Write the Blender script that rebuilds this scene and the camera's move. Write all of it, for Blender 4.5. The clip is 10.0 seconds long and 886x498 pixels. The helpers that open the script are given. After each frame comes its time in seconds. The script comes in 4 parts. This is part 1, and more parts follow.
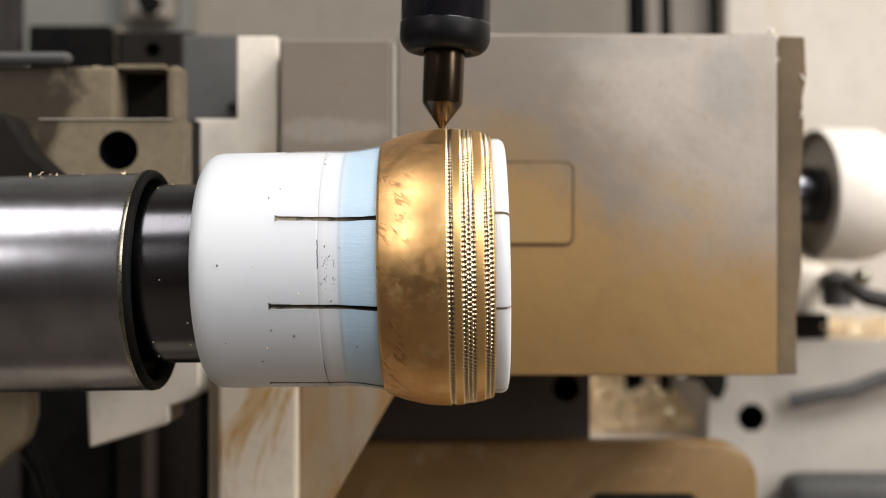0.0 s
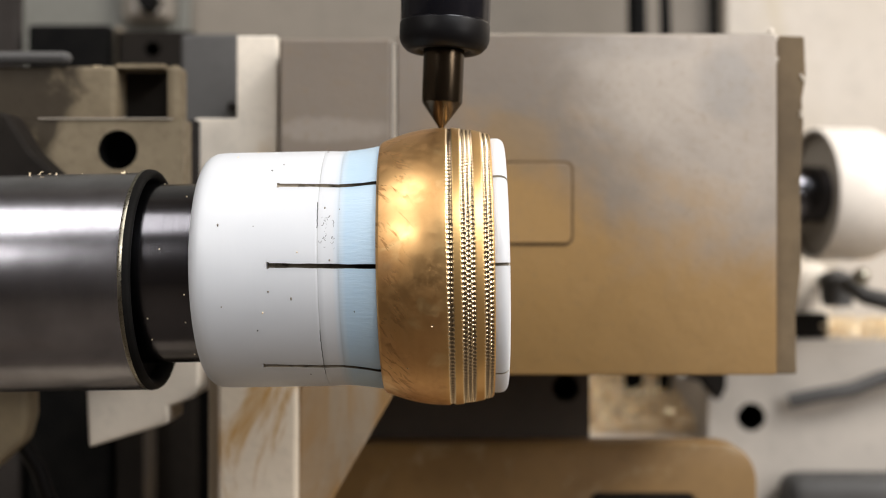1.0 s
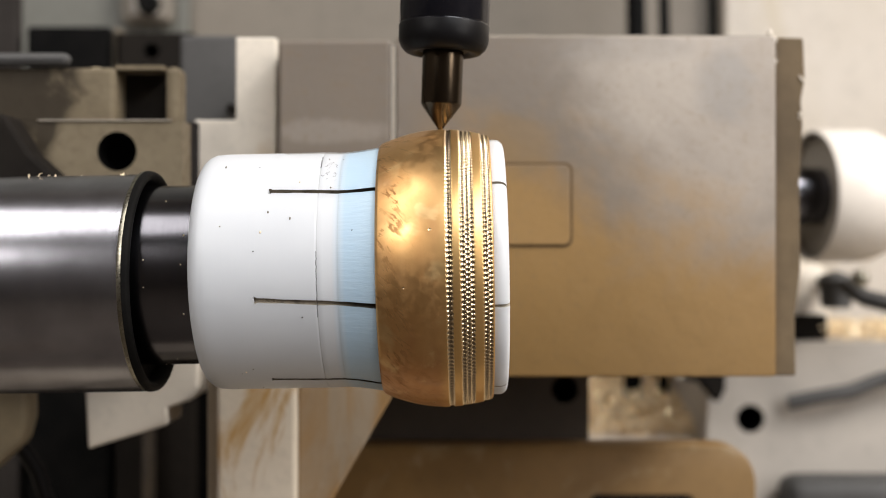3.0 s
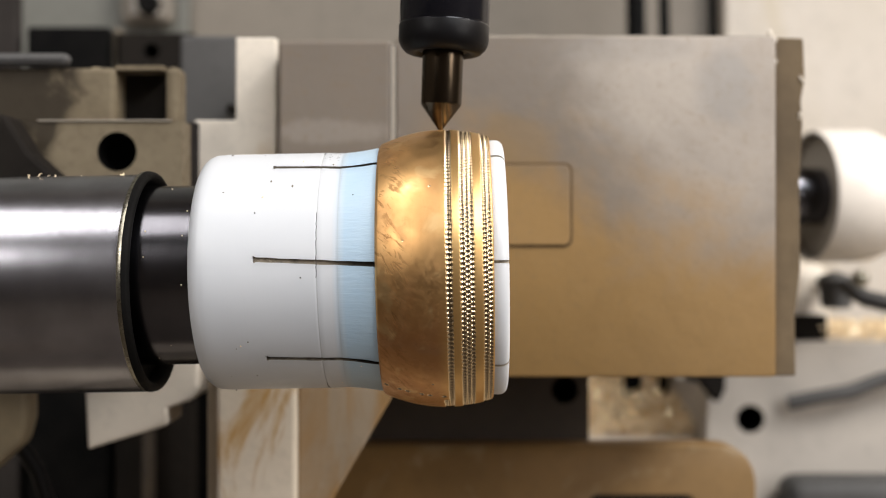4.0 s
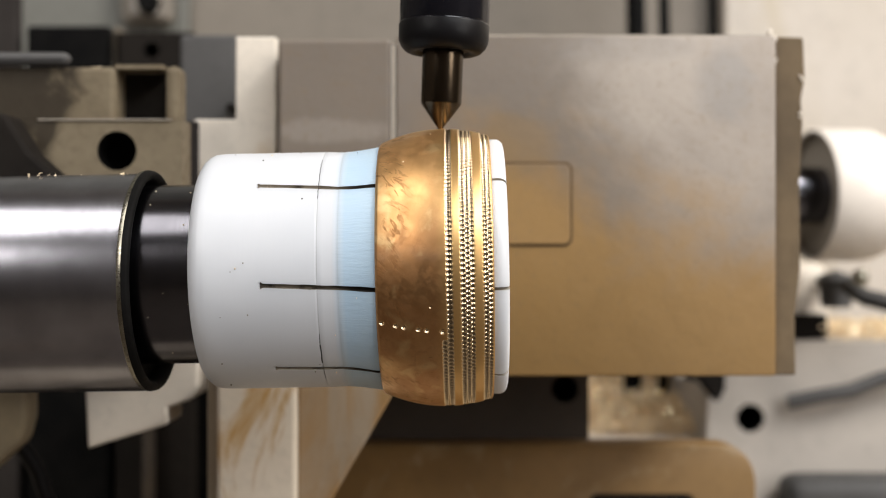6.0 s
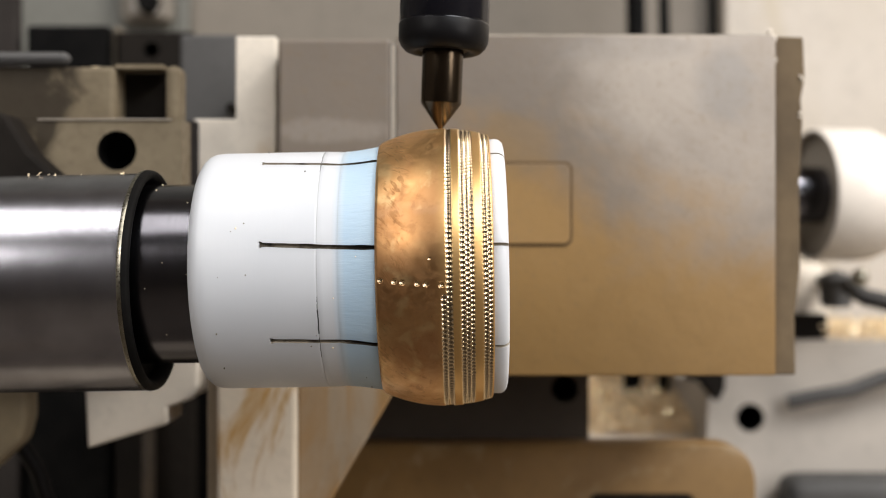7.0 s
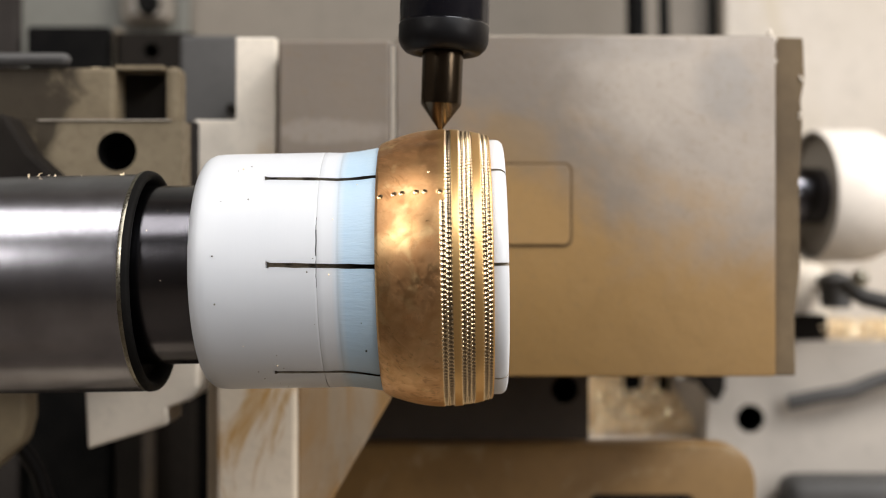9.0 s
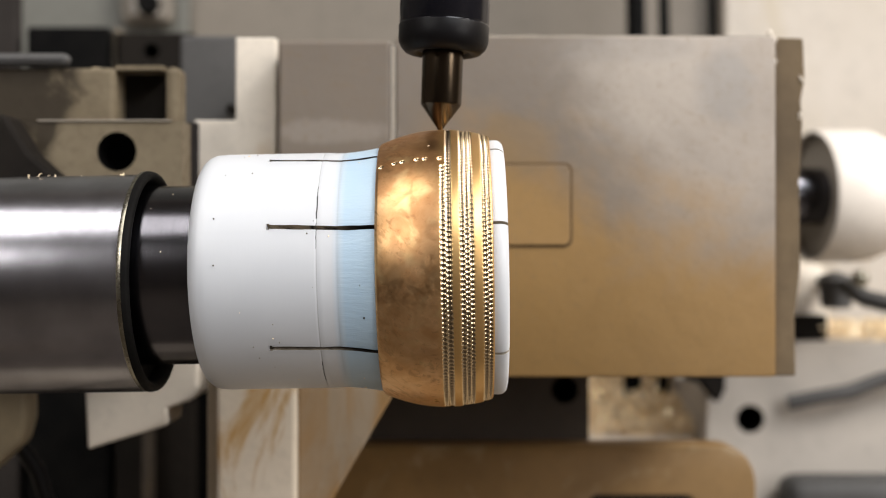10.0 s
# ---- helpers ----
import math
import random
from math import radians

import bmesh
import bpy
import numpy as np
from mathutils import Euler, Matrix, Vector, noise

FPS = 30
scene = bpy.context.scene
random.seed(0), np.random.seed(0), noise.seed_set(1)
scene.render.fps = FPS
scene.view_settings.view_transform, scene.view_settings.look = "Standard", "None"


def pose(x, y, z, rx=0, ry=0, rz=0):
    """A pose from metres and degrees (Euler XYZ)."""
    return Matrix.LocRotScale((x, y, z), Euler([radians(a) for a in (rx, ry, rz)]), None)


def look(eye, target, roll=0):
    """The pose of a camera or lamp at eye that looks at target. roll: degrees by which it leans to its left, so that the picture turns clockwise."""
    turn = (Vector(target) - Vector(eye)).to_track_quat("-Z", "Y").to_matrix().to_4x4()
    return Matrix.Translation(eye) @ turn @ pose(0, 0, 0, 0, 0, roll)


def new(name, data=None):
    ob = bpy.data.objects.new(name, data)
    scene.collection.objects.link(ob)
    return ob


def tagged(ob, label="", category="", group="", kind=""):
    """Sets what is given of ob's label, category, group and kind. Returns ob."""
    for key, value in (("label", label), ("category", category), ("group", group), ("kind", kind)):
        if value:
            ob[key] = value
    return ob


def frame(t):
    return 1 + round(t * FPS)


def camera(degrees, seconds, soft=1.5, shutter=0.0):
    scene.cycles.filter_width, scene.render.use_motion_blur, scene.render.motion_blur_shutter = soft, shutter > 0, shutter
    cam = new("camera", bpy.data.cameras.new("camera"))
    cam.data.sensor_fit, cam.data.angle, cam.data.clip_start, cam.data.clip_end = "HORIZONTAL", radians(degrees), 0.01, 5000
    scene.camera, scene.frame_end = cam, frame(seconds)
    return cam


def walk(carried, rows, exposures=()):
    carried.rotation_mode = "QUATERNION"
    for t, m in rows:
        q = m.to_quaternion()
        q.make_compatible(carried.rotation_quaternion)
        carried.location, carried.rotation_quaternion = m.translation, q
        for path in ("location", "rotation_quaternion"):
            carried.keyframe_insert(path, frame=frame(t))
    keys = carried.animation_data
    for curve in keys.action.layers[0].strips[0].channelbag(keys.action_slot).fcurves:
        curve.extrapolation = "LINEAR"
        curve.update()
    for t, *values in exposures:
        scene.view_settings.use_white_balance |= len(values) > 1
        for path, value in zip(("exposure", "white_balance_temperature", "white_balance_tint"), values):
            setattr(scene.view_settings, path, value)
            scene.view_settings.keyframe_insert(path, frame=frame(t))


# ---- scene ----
# One camera, held almost still before a turning spindle. z = 0.15 is the height of the lens.
FOV = 41.94
cam = camera(FOV, 10.0, soft=1.0)
cam.data.dof.use_dof = True
cam.data.dof.focus_distance = 0.0875
cam.data.dof.aperture_fstop = 33.0

SHAKE = [(0.0, 2.3, -1.9), (0.5, 2.2, -2.7), (1.0, 1.6, -2.7), (1.5, 1.2, -2.3), (2.0, 0.7, -1.5), (2.5, 0.2, -0.5),
         (4.0, 0.0, 0.6), (4.5, 0.0, 0.5), (5.0, 0.0, -0.4), (5.5, 0.0, -0.6), (7.0, -0.2, -1.4), (7.5, -0.2, -0.9),
         (8.0, -0.2, -0.9), (8.5, -0.2, -0.2), (9.0, -0.2, 0.0), (9.5, -0.2, 0.2), (10.0, -0.2, 0.6)]
TREMOR = 0.028
walk(cam, [(t, pose(0, -0.095, 0.15, 90 + b * TREMOR, 0, a * TREMOR)) for t, a, b in SHAKE])

# ---- light ----
world = bpy.data.worlds.new("world")
scene.world = world
world.use_nodes = True
world.node_tree.nodes["Background"].inputs["Color"].default_value = (1.0, 0.95, 0.90, 1)
world.node_tree.nodes["Background"].inputs["Strength"].default_value = 0.25


def area_lamp(name, eye, target, size, power, colour):
    data = bpy.data.lights.new(name, "AREA")
    data.shape, data.size, data.energy, data.color = "DISK", size, power, colour
    ob = new(name, data)
    ob.matrix_world = look(eye, target)
    return ob


area_lamp("work_light", (-0.175, -0.14, 0.485), (0.0, 0.0, 0.15), 0.21, 0.50, (1.0, 0.965, 0.94))
area_lamp("side_light", (-0.27, -0.36, 0.37), (-0.01, 0.0, 0.15), 0.16, 0.56, (1.0, 0.96, 0.92))
# unseen broad cool fill, added to lift the plastic and the front faces
area_lamp("ceiling_light", (0.28, -0.48, 0.72), (0.0, 0.0, 0.15), 0.50, 4.5, (0.92, 0.955, 1.0))
area_lamp("shop_light", (0.36, -0.12, 0.52), (0.05, 0.06, 0.15), 0.16, 2.4, (1.0, 0.95, 0.90))
# unseen fill lamp, added to brighten the right side and the lower parts
area_lamp("aisle_light", (0.57, -0.43, 0.31), (0.0, 0.05, 0.14), 0.35, 2.5, (1.0, 0.95, 0.92))
scene.view_settings.exposure = 0.0


# ---- materials ----
def nodes_of(name):
    m = bpy.data.materials.new(name)
    m.use_nodes = True
    nt = m.node_tree
    return m, nt, nt.nodes["Principled BSDF"]


def add(nt, kind, **inputs):
    n = nt.nodes.new(kind)
    for k, v in inputs.items():
        n.inputs[k.replace("_", " ")].default_value = v
    return n


def coords(nt, stretch=(1, 1, 1)):
    tc = nt.nodes.new("ShaderNodeTexCoord")
    mp = nt.nodes.new("ShaderNodeMapping")
    mp.inputs["Scale"].default_value = stretch
    nt.links.new(tc.outputs["Object"], mp.inputs["Vector"])
    return mp.outputs["Vector"]


def noise_of(nt, vec, scale, detail=4.0, rough=0.55, distortion=0.0):
    n = add(nt, "ShaderNodeTexNoise", Scale=scale, Detail=detail, Roughness=rough, Distortion=distortion)
    nt.links.new(vec, n.inputs["Vector"])
    return n.outputs["Fac"]


def ramp(nt, fac, lo, hi, a=(0, 0, 0, 1), b=(1, 1, 1, 1)):
    r = nt.nodes.new("ShaderNodeValToRGB")
    r.color_ramp.elements[0].position, r.color_ramp.elements[0].color = lo, a
    r.color_ramp.elements[1].position, r.color_ramp.elements[1].color = hi, b
    nt.links.new(fac, r.inputs["Fac"])
    return r.outputs["Color"]


def mixed(nt, fac, a, b):
    m = nt.nodes.new("ShaderNodeMix")
    m.data_type = "RGBA"
    for socket, v in ((m.inputs[0], fac), (m.inputs[6], a), (m.inputs[7], b)):
        if isinstance(v, (float, int)):
            socket.default_value = v
        elif isinstance(v, tuple):
            socket.default_value = (*v[:3], 1)
        else:
            nt.links.new(v, socket)
    return m.outputs[2]


def math_node(nt, op, a, b=None):
    m = nt.nodes.new("ShaderNodeMath")
    m.operation = op
    for socket, v in zip(m.inputs, (a, b)):
        if v is None:
            continue
        if isinstance(v, (float, int)):
            socket.default_value = v
        else:
            nt.links.new(v, socket)
    return m.outputs[0]


def bump(nt, bsdf, height, strength, distance):
    b = add(nt, "ShaderNodeBump", Strength=strength, Distance=distance)
    nt.links.new(height, b.inputs["Height"])
    nt.links.new(b.outputs["Normal"], bsdf.inputs["Normal"])


def worn(name, colour, second, stain=None, metal=0.0, rough=0.5, coarse=60.0, fine=900.0, stretch=(1, 1, 1),
         relief=0.25, stain_at=(0.52, 0.68), stain_scale=35.0, grain_mix=0.55, gloss_swing=0.14, sheen_level=0.5, stain_stretch=(1, 1, 1)):
    """A worn workshop surface: two colours at two scales, stains, uneven gloss and fine relief."""
    m, nt, bsdf = nodes_of(name)
    v, vs = coords(nt), coords(nt, stretch)
    big, small = noise_of(nt, v, coarse, 5), noise_of(nt, vs, fine, 6, 0.65)
    col = mixed(nt, ramp(nt, big, 0.35, 0.65), colour, second)
    grain = tuple(c * 0.72 for c in colour)
    col = mixed(nt, math_node(nt, "MULTIPLY", ramp(nt, small, 0.5, 0.75), grain_mix), col, grain)
    if stain:
        spots = noise_of(nt, coords(nt, stain_stretch), stain_scale, 6, 0.6, 0.8)
        col = mixed(nt, ramp(nt, spots, *stain_at), col, stain)
    nt.links.new(col, bsdf.inputs["Base Color"])
    bsdf.inputs["Metallic"].default_value = metal
    bsdf.inputs["Specular IOR Level"].default_value = sheen_level
    r = nt.nodes.new("ShaderNodeMapRange")
    nt.links.new(small, r.inputs["Value"])
    r.inputs["To Min"].default_value, r.inputs["To Max"].default_value = max(rough - gloss_swing, 0.02), min(rough + gloss_swing, 1)
    nt.links.new(r.outputs["Result"], bsdf.inputs["Roughness"])
    bump(nt, bsdf, small, relief, 0.0002)
    return m


def ranged(nt, value, lo, hi, to_lo=0.0, to_hi=1.0, smooth=True):
    """Value mapped from lo..hi to to_lo..to_hi, clamped."""
    r = nt.nodes.new("ShaderNodeMapRange")
    r.interpolation_type = "SMOOTHSTEP" if smooth else "LINEAR"
    nt.links.new(value, r.inputs["Value"])
    r.inputs["From Min"].default_value, r.inputs["From Max"].default_value = lo, hi
    r.inputs["To Min"].default_value, r.inputs["To Max"].default_value = to_lo, to_hi
    return r.outputs["Result"]


def times(nt, *values):
    out = values[0]
    for v in values[1:]:
        out = math_node(nt, "MULTIPLY", out, v)
    return out


def around(nt, radius, slant=0.0):
    """Coordinates unrolled round the x axis: (along the slant, across it), in metres."""
    p = nt.nodes.new("ShaderNodeSeparateXYZ")
    nt.links.new(coords(nt), p.inputs[0])
    arc = math_node(nt, "MULTIPLY", math_node(nt, "ARCTAN2", p.outputs["Y"], math_node(nt, "MULTIPLY", p.outputs["Z"], -1.0)), radius)
    c, d = math.cos(radians(slant)), math.sin(radians(slant))
    along = math_node(nt, "ADD", times(nt, p.outputs["X"], c), times(nt, arc, d))
    across = math_node(nt, "SUBTRACT", times(nt, arc, c), times(nt, p.outputs["X"], d))
    return along, across


def joined(nt, a, b):
    n = nt.nodes.new("ShaderNodeCombineXYZ")
    nt.links.new(a, n.inputs[0])
    nt.links.new(b, n.inputs[1])
    return n.outputs[0]


def ring_metal():
    """Bronze-gold, turned smooth, with brown tarnish, slanting scrape marks by the rim and heat-bleached patches."""
    m, nt, bsdf = nodes_of("bronze_gold")
    v = coords(nt)
    lathe = coords(nt, (1, 0.06, 0.06))
    cloud = noise_of(nt, v, 170, 5, 0.55, 0.6)
    smear = noise_of(nt, v, 1300, 6, 0.65, 0.4)
    fine = noise_of(nt, lathe, 5200, 3, 0.6)
    bands = noise_of(nt, lathe, 900, 3, 0.5)
    sx = nt.nodes.new("ShaderNodeSeparateXYZ")
    nt.links.new(v, sx.inputs[0])
    x = sx.outputs["X"]
    across = math_node(nt, "ADD", times(nt, sx.outputs["Y"], 82.0), times(nt, sx.outputs["Z"], 32.0))
    tarnish = math_node(nt, "ADD", across, times(nt, math_node(nt, "SUBTRACT", cloud, 0.5), 3.0))
    tarnish = ranged(nt, tarnish, -0.84, 1.16, smooth=False)
    col = mixed(nt, ramp(nt, cloud, 0.36, 0.64), (0.77, 0.462, 0.195), (0.68, 0.37, 0.140))
    col = mixed(nt, times(nt, ramp(nt, bands, 0.45, 0.7), 0.35), col, (0.83, 0.53, 0.245))
    copper = mixed(nt, ramp(nt, noise_of(nt, v, 620, 6, 0.65, 0.9), 0.36, 0.66), (0.88, 0.575, 0.30), (0.72, 0.41, 0.185))
    col = mixed(nt, tarnish, col, copper)
    heart = math_node(nt, "SUBTRACT", times(nt, sx.outputs["Y"], 58.0), times(nt, sx.outputs["Z"], 68.0))
    heart = math_node(nt, "ADD", heart, times(nt, math_node(nt, "SUBTRACT", cloud, 0.5), 1.6))
    col = mixed(nt, times(nt, ramp(nt, heart, 0.50, 1.0), 0.62), col, (0.42, 0.185, 0.07))
    # brown and plum heat stains in soft patches
    stain = ranged(nt, noise_of(nt, v, 240, 4, 0.5, 0.4), 0.56, 0.70)
    col = mixed(nt, times(nt, stain, 0.28), col, (0.36, 0.18, 0.085))
    plum = ranged(nt, noise_of(nt, v, 205, 3, 0.5), 0.60, 0.72)
    col = mixed(nt, times(nt, plum, 0.22), col, (0.42, 0.29, 0.22))
    speckle = times(nt, ramp(nt, smear, 0.55, 0.61), ranged(nt, tarnish, 0.0, 1.0, 0.03, 0.34, False))
    col = mixed(nt, speckle, col, (0.33, 0.155, 0.07))
    pale = noise_of(nt, v, 360, 4, 0.5, 0.5)
    col = mixed(nt, times(nt, ranged(nt, pale, 0.58, 0.70), 0.4), col, (0.92, 0.70, 0.36))
    # slanting scrape marks along the rim beside the mandrel
    rim = ranged(nt, x, -0.0016, -0.0034)
    along, over = around(nt, 0.0113, 52)
    strokes = noise_of(nt, joined(nt, times(nt, along, 0.30), over), 1700, 4, 0.6, 1.1)
    patchy = ramp(nt, noise_of(nt, v, 480, 3), 0.42, 0.58)
    scrape = times(nt, ranged(nt, strokes, 0.53, 0.60), patchy, rim, ranged(nt, tarnish, 0.0, 1.0, 1.0, 0.4, False))
    col = mixed(nt, times(nt, scrape, 0.6), col, (0.27, 0.125, 0.045))
    # the engraved end stays polished
    clean = ranged(nt, x, -0.0006, 0.0009)
    col = mixed(nt, times(nt, clean, 0.85), col, (0.80, 0.51, 0.205))
    fresh = nt.nodes.new("ShaderNodeAttribute")
    fresh.attribute_name = "cut"
    bare = math_node(nt, "MINIMUM", fresh.outputs["Fac"], 1.0)
    col = mixed(nt, bare, col, (0.84, 0.67, 0.44))
    # shade in the cup bottoms, mixed into the colour by cut depth
    cup_shade = math_node(nt, "MAXIMUM", math_node(nt, "SUBTRACT", fresh.outputs["Fac"], 1.0), 0.0)
    col = mixed(nt, times(nt, cup_shade, 0.7), col, (0.10, 0.062, 0.032))
    nt.links.new(col, bsdf.inputs["Base Color"])
    bsdf.inputs["Metallic"].default_value = 1.0
    dull = ranged(nt, smear, 0.38, 0.68, 0.37, 0.48)
    dull = math_node(nt, "ADD", dull, ranged(nt, cloud, 0.35, 0.65, -0.05, 0.07))
    dull = math_node(nt, "ADD", dull, times(nt, scrape, 0.12))
    rubbed = times(nt, ranged(nt, noise_of(nt, v, 800, 5, 0.6, 0.5), 0.50, 0.62), tarnish)
    dull = math_node(nt, "SUBTRACT", dull, math_node(nt, "ADD", times(nt, tarnish, 0.04), times(nt, rubbed, 0.07)))

    def blend(fac, a, b):
        n = nt.nodes.new("ShaderNodeMix")
        nt.links.new(fac, n.inputs[0])
        nt.links.new(a, n.inputs[2])
        n.inputs[3].default_value = b
        return n.outputs[0]

    nt.links.new(blend(bare, blend(clean, dull, 0.38), 0.22), bsdf.inputs["Roughness"])
    uneven = math_node(nt, "ADD", times(nt, smear, 0.55), times(nt, fine, 0.35))
    uneven = math_node(nt, "SUBTRACT", uneven, times(nt, scrape, 0.5))
    bump(nt, bsdf, uneven, 0.22, 0.00004)
    return m


def mandrel_plastic():
    """White acetal plastic with pencil rings, specks and a bluish, finely scored shoulder."""
    m, nt, bsdf = nodes_of("white_plastic")
    v = coords(nt)
    s = nt.nodes.new("ShaderNodeSeparateXYZ")
    nt.links.new(v, s.inputs[0])
    x = s.outputs["X"]
    col = mixed(nt, ramp(nt, noise_of(nt, v, 90, 3), 0.35, 0.7), (0.66, 0.675, 0.70), (0.615, 0.635, 0.665))
    blue = nt.nodes.new("ShaderNodeMapRange")
    nt.links.new(x, blue.inputs["Value"])
    blue.inputs["From Min"].default_value, blue.inputs["From Max"].default_value = -0.008172, -0.007151
    after = nt.nodes.new("ShaderNodeMapRange")
    nt.links.new(x, after.inputs["Value"])
    after.inputs["From Min"].default_value, after.inputs["From Max"].default_value = 0.002786, 0.003715
    zone = math_node(nt, "SUBTRACT", blue.outputs["Result"], after.outputs["Result"])
    col = mixed(nt, math_node(nt, "MULTIPLY", zone, 0.85), col, (0.43, 0.595, 0.735))

    def line(at, half, broken, scale, lo, hi):
        d = math_node(nt, "ABSOLUTE", math_node(nt, "SUBTRACT", x, at))
        inside = math_node(nt, "LESS_THAN", d, half)
        return math_node(nt, "MULTIPLY", inside, ramp(nt, noise_of(nt, v, scale, 3), lo, hi)) if broken else inside

    col = mixed(nt, math_node(nt, "MULTIPLY", line(-0.009263, 0.000037, True, 150, 0.3, 0.6), 0.55), col, (0.30, 0.30, 0.29))
    col = mixed(nt, math_node(nt, "MULTIPLY", line(-0.007708, 0.000046, True, 120, 0.3, 0.6), 0.35), col, (0.45, 0.5, 0.52))
    dots = add(nt, "ShaderNodeTexVoronoi", Scale=330.0)
    nt.links.new(v, dots.inputs["Vector"])
    speck = math_node(nt, "MULTIPLY", math_node(nt, "LESS_THAN", dots.outputs["Distance"], 0.055),
                      ramp(nt, noise_of(nt, v, 420, 2), 0.56, 0.6))
    col = mixed(nt, speck, col, (0.06, 0.045, 0.03))
    nt.links.new(col, bsdf.inputs["Base Color"])
    bsdf.inputs["Roughness"].default_value = 0.38
    bsdf.inputs["Subsurface Weight"].default_value = 0.6
    bsdf.inputs["Subsurface Radius"].default_value = (1.0, 1.0, 1.0)
    bsdf.inputs["Subsurface Scale"].default_value = 0.0022
    scored = noise_of(nt, coords(nt, (0.06, 1, 1)), 4200, 3, 0.6)
    h = math_node(nt, "ADD", math_node(nt, "MULTIPLY", math_node(nt, "MULTIPLY", scored, zone), 0.7),
                  math_node(nt, "MULTIPLY", noise_of(nt, coords(nt, (1, 0.05, 0.05)), 5000, 2), 0.04))
    bump(nt, bsdf, h, 0.5, 0.00012)
    return m


def block_paint():
    """Grey ground cast iron, darker towards the left and browner over the lower part."""
    m, nt, bsdf = nodes_of("browned_cast_iron")
    v = coords(nt)
    s = nt.nodes.new("ShaderNodeSeparateXYZ")
    nt.links.new(v, s.inputs[0])
    blot = noise_of(nt, v, 55, 5, 0.6, 0.5)
    small = noise_of(nt, v, 420, 6, 0.65)
    grey = mixed(nt, ramp(nt, blot, 0.36, 0.62), (0.365, 0.313, 0.262), (0.245, 0.207, 0.171))
    grey = mixed(nt, math_node(nt, "MULTIPLY", ramp(nt, small, 0.52, 0.72), 0.35), grey, (0.268, 0.220, 0.175))
    # darker grey towards the left, with a ragged edge
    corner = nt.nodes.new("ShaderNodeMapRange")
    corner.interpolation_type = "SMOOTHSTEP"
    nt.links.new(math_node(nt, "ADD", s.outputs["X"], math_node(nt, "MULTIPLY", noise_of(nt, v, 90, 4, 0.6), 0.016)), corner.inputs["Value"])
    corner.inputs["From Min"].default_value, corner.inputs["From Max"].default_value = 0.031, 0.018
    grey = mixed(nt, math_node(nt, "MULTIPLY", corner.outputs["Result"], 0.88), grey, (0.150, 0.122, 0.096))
    wave = math_node(nt, "MULTIPLY_ADD", blot, 0.035)
    wave.node.inputs[2].default_value = -0.0175
    beyond = math_node(nt, "MAXIMUM", math_node(nt, "SUBTRACT", s.outputs["X"], 0.007), 0.0)
    lean = math_node(nt, "MULTIPLY_ADD", beyond, 0.42)
    nt.links.new(wave, lean.node.inputs[2])
    runs = math_node(nt, "MULTIPLY", math_node(nt, "SUBTRACT", noise_of(nt, coords(nt, (1, 1, 0.3)), 500, 4, 0.6), 0.5), 0.004)
    level = math_node(nt, "ADD", math_node(nt, "ADD", s.outputs["Z"], runs), lean)
    side = nt.nodes.new("ShaderNodeMapRange")
    nt.links.new(s.outputs["X"], side.inputs["Value"])
    side.inputs["From Min"].default_value, side.inputs["From Max"].default_value = -0.004, 0.005
    film = nt.nodes.new("ShaderNodeMapRange")
    film.interpolation_type = "SMOOTHSTEP"
    nt.links.new(level, film.inputs["Value"])
    film.inputs["From Min"].default_value, film.inputs["From Max"].default_value = 0.1672, 0.1545
    col = mixed(nt, math_node(nt, "MULTIPLY", math_node(nt, "MULTIPLY", film.outputs["Result"], side.outputs["Result"]), 0.9), grey, (0.30, 0.174, 0.054))
    patch = noise_of(nt, v, 160, 6, 0.65, 0.7)
    oily = math_node(nt, "MULTIPLY", film.outputs["Result"], side.outputs["Result"])

    def blotch(cx, cz, rx, rz, edge=0.55):
        """A soft ragged spot round a place on the front face."""
        dx = math_node(nt, "DIVIDE", math_node(nt, "SUBTRACT", s.outputs["X"], cx), rx)
        dz = math_node(nt, "DIVIDE", math_node(nt, "SUBTRACT", s.outputs["Z"], cz), rz)
        d = math_node(nt, "SQRT", math_node(nt, "ADD", math_node(nt, "MULTIPLY", dx, dx), math_node(nt, "MULTIPLY", dz, dz)))
        d = math_node(nt, "ADD", d, math_node(nt, "MULTIPLY", math_node(nt, "SUBTRACT", patch, 0.5), 1.6))
        return ranged(nt, d, 1.15, edge)

    col = mixed(nt, times(nt, blotch(0.0298, 0.1670, 0.0034, 0.0048), 0.62), col, (0.235, 0.215, 0.195))
    col = mixed(nt, times(nt, blotch(0.0185, 0.1712, 0.0080, 0.0016), 0.55), col, (0.215, 0.19, 0.165))
    col = mixed(nt, times(nt, blotch(0.0085, 0.1610, 0.0048, 0.0036), 0.7), col, (0.20, 0.135, 0.07))
    col = mixed(nt, times(nt, blotch(-0.0105, 0.1625, 0.0070, 0.0014), 0.25), col, (0.40, 0.365, 0.325))
    col = mixed(nt, times(nt, blotch(0.0205, 0.1668, 0.0085, 0.0062, 0.25), 0.35), col, (0.45, 0.395, 0.335))
    col = mixed(nt, math_node(nt, "MULTIPLY", ramp(nt, patch, 0.48, 0.66), ranged(nt, oily, 0.0, 1.0, 0.05, 0.32)), col, (0.214, 0.125, 0.041))
    col = mixed(nt, math_node(nt, "MULTIPLY", ramp(nt, noise_of(nt, v, 1300, 5, 0.7), 0.54, 0.70), 0.35), col, (0.182, 0.125, 0.064))
    nt.links.new(col, bsdf.inputs["Base Color"])
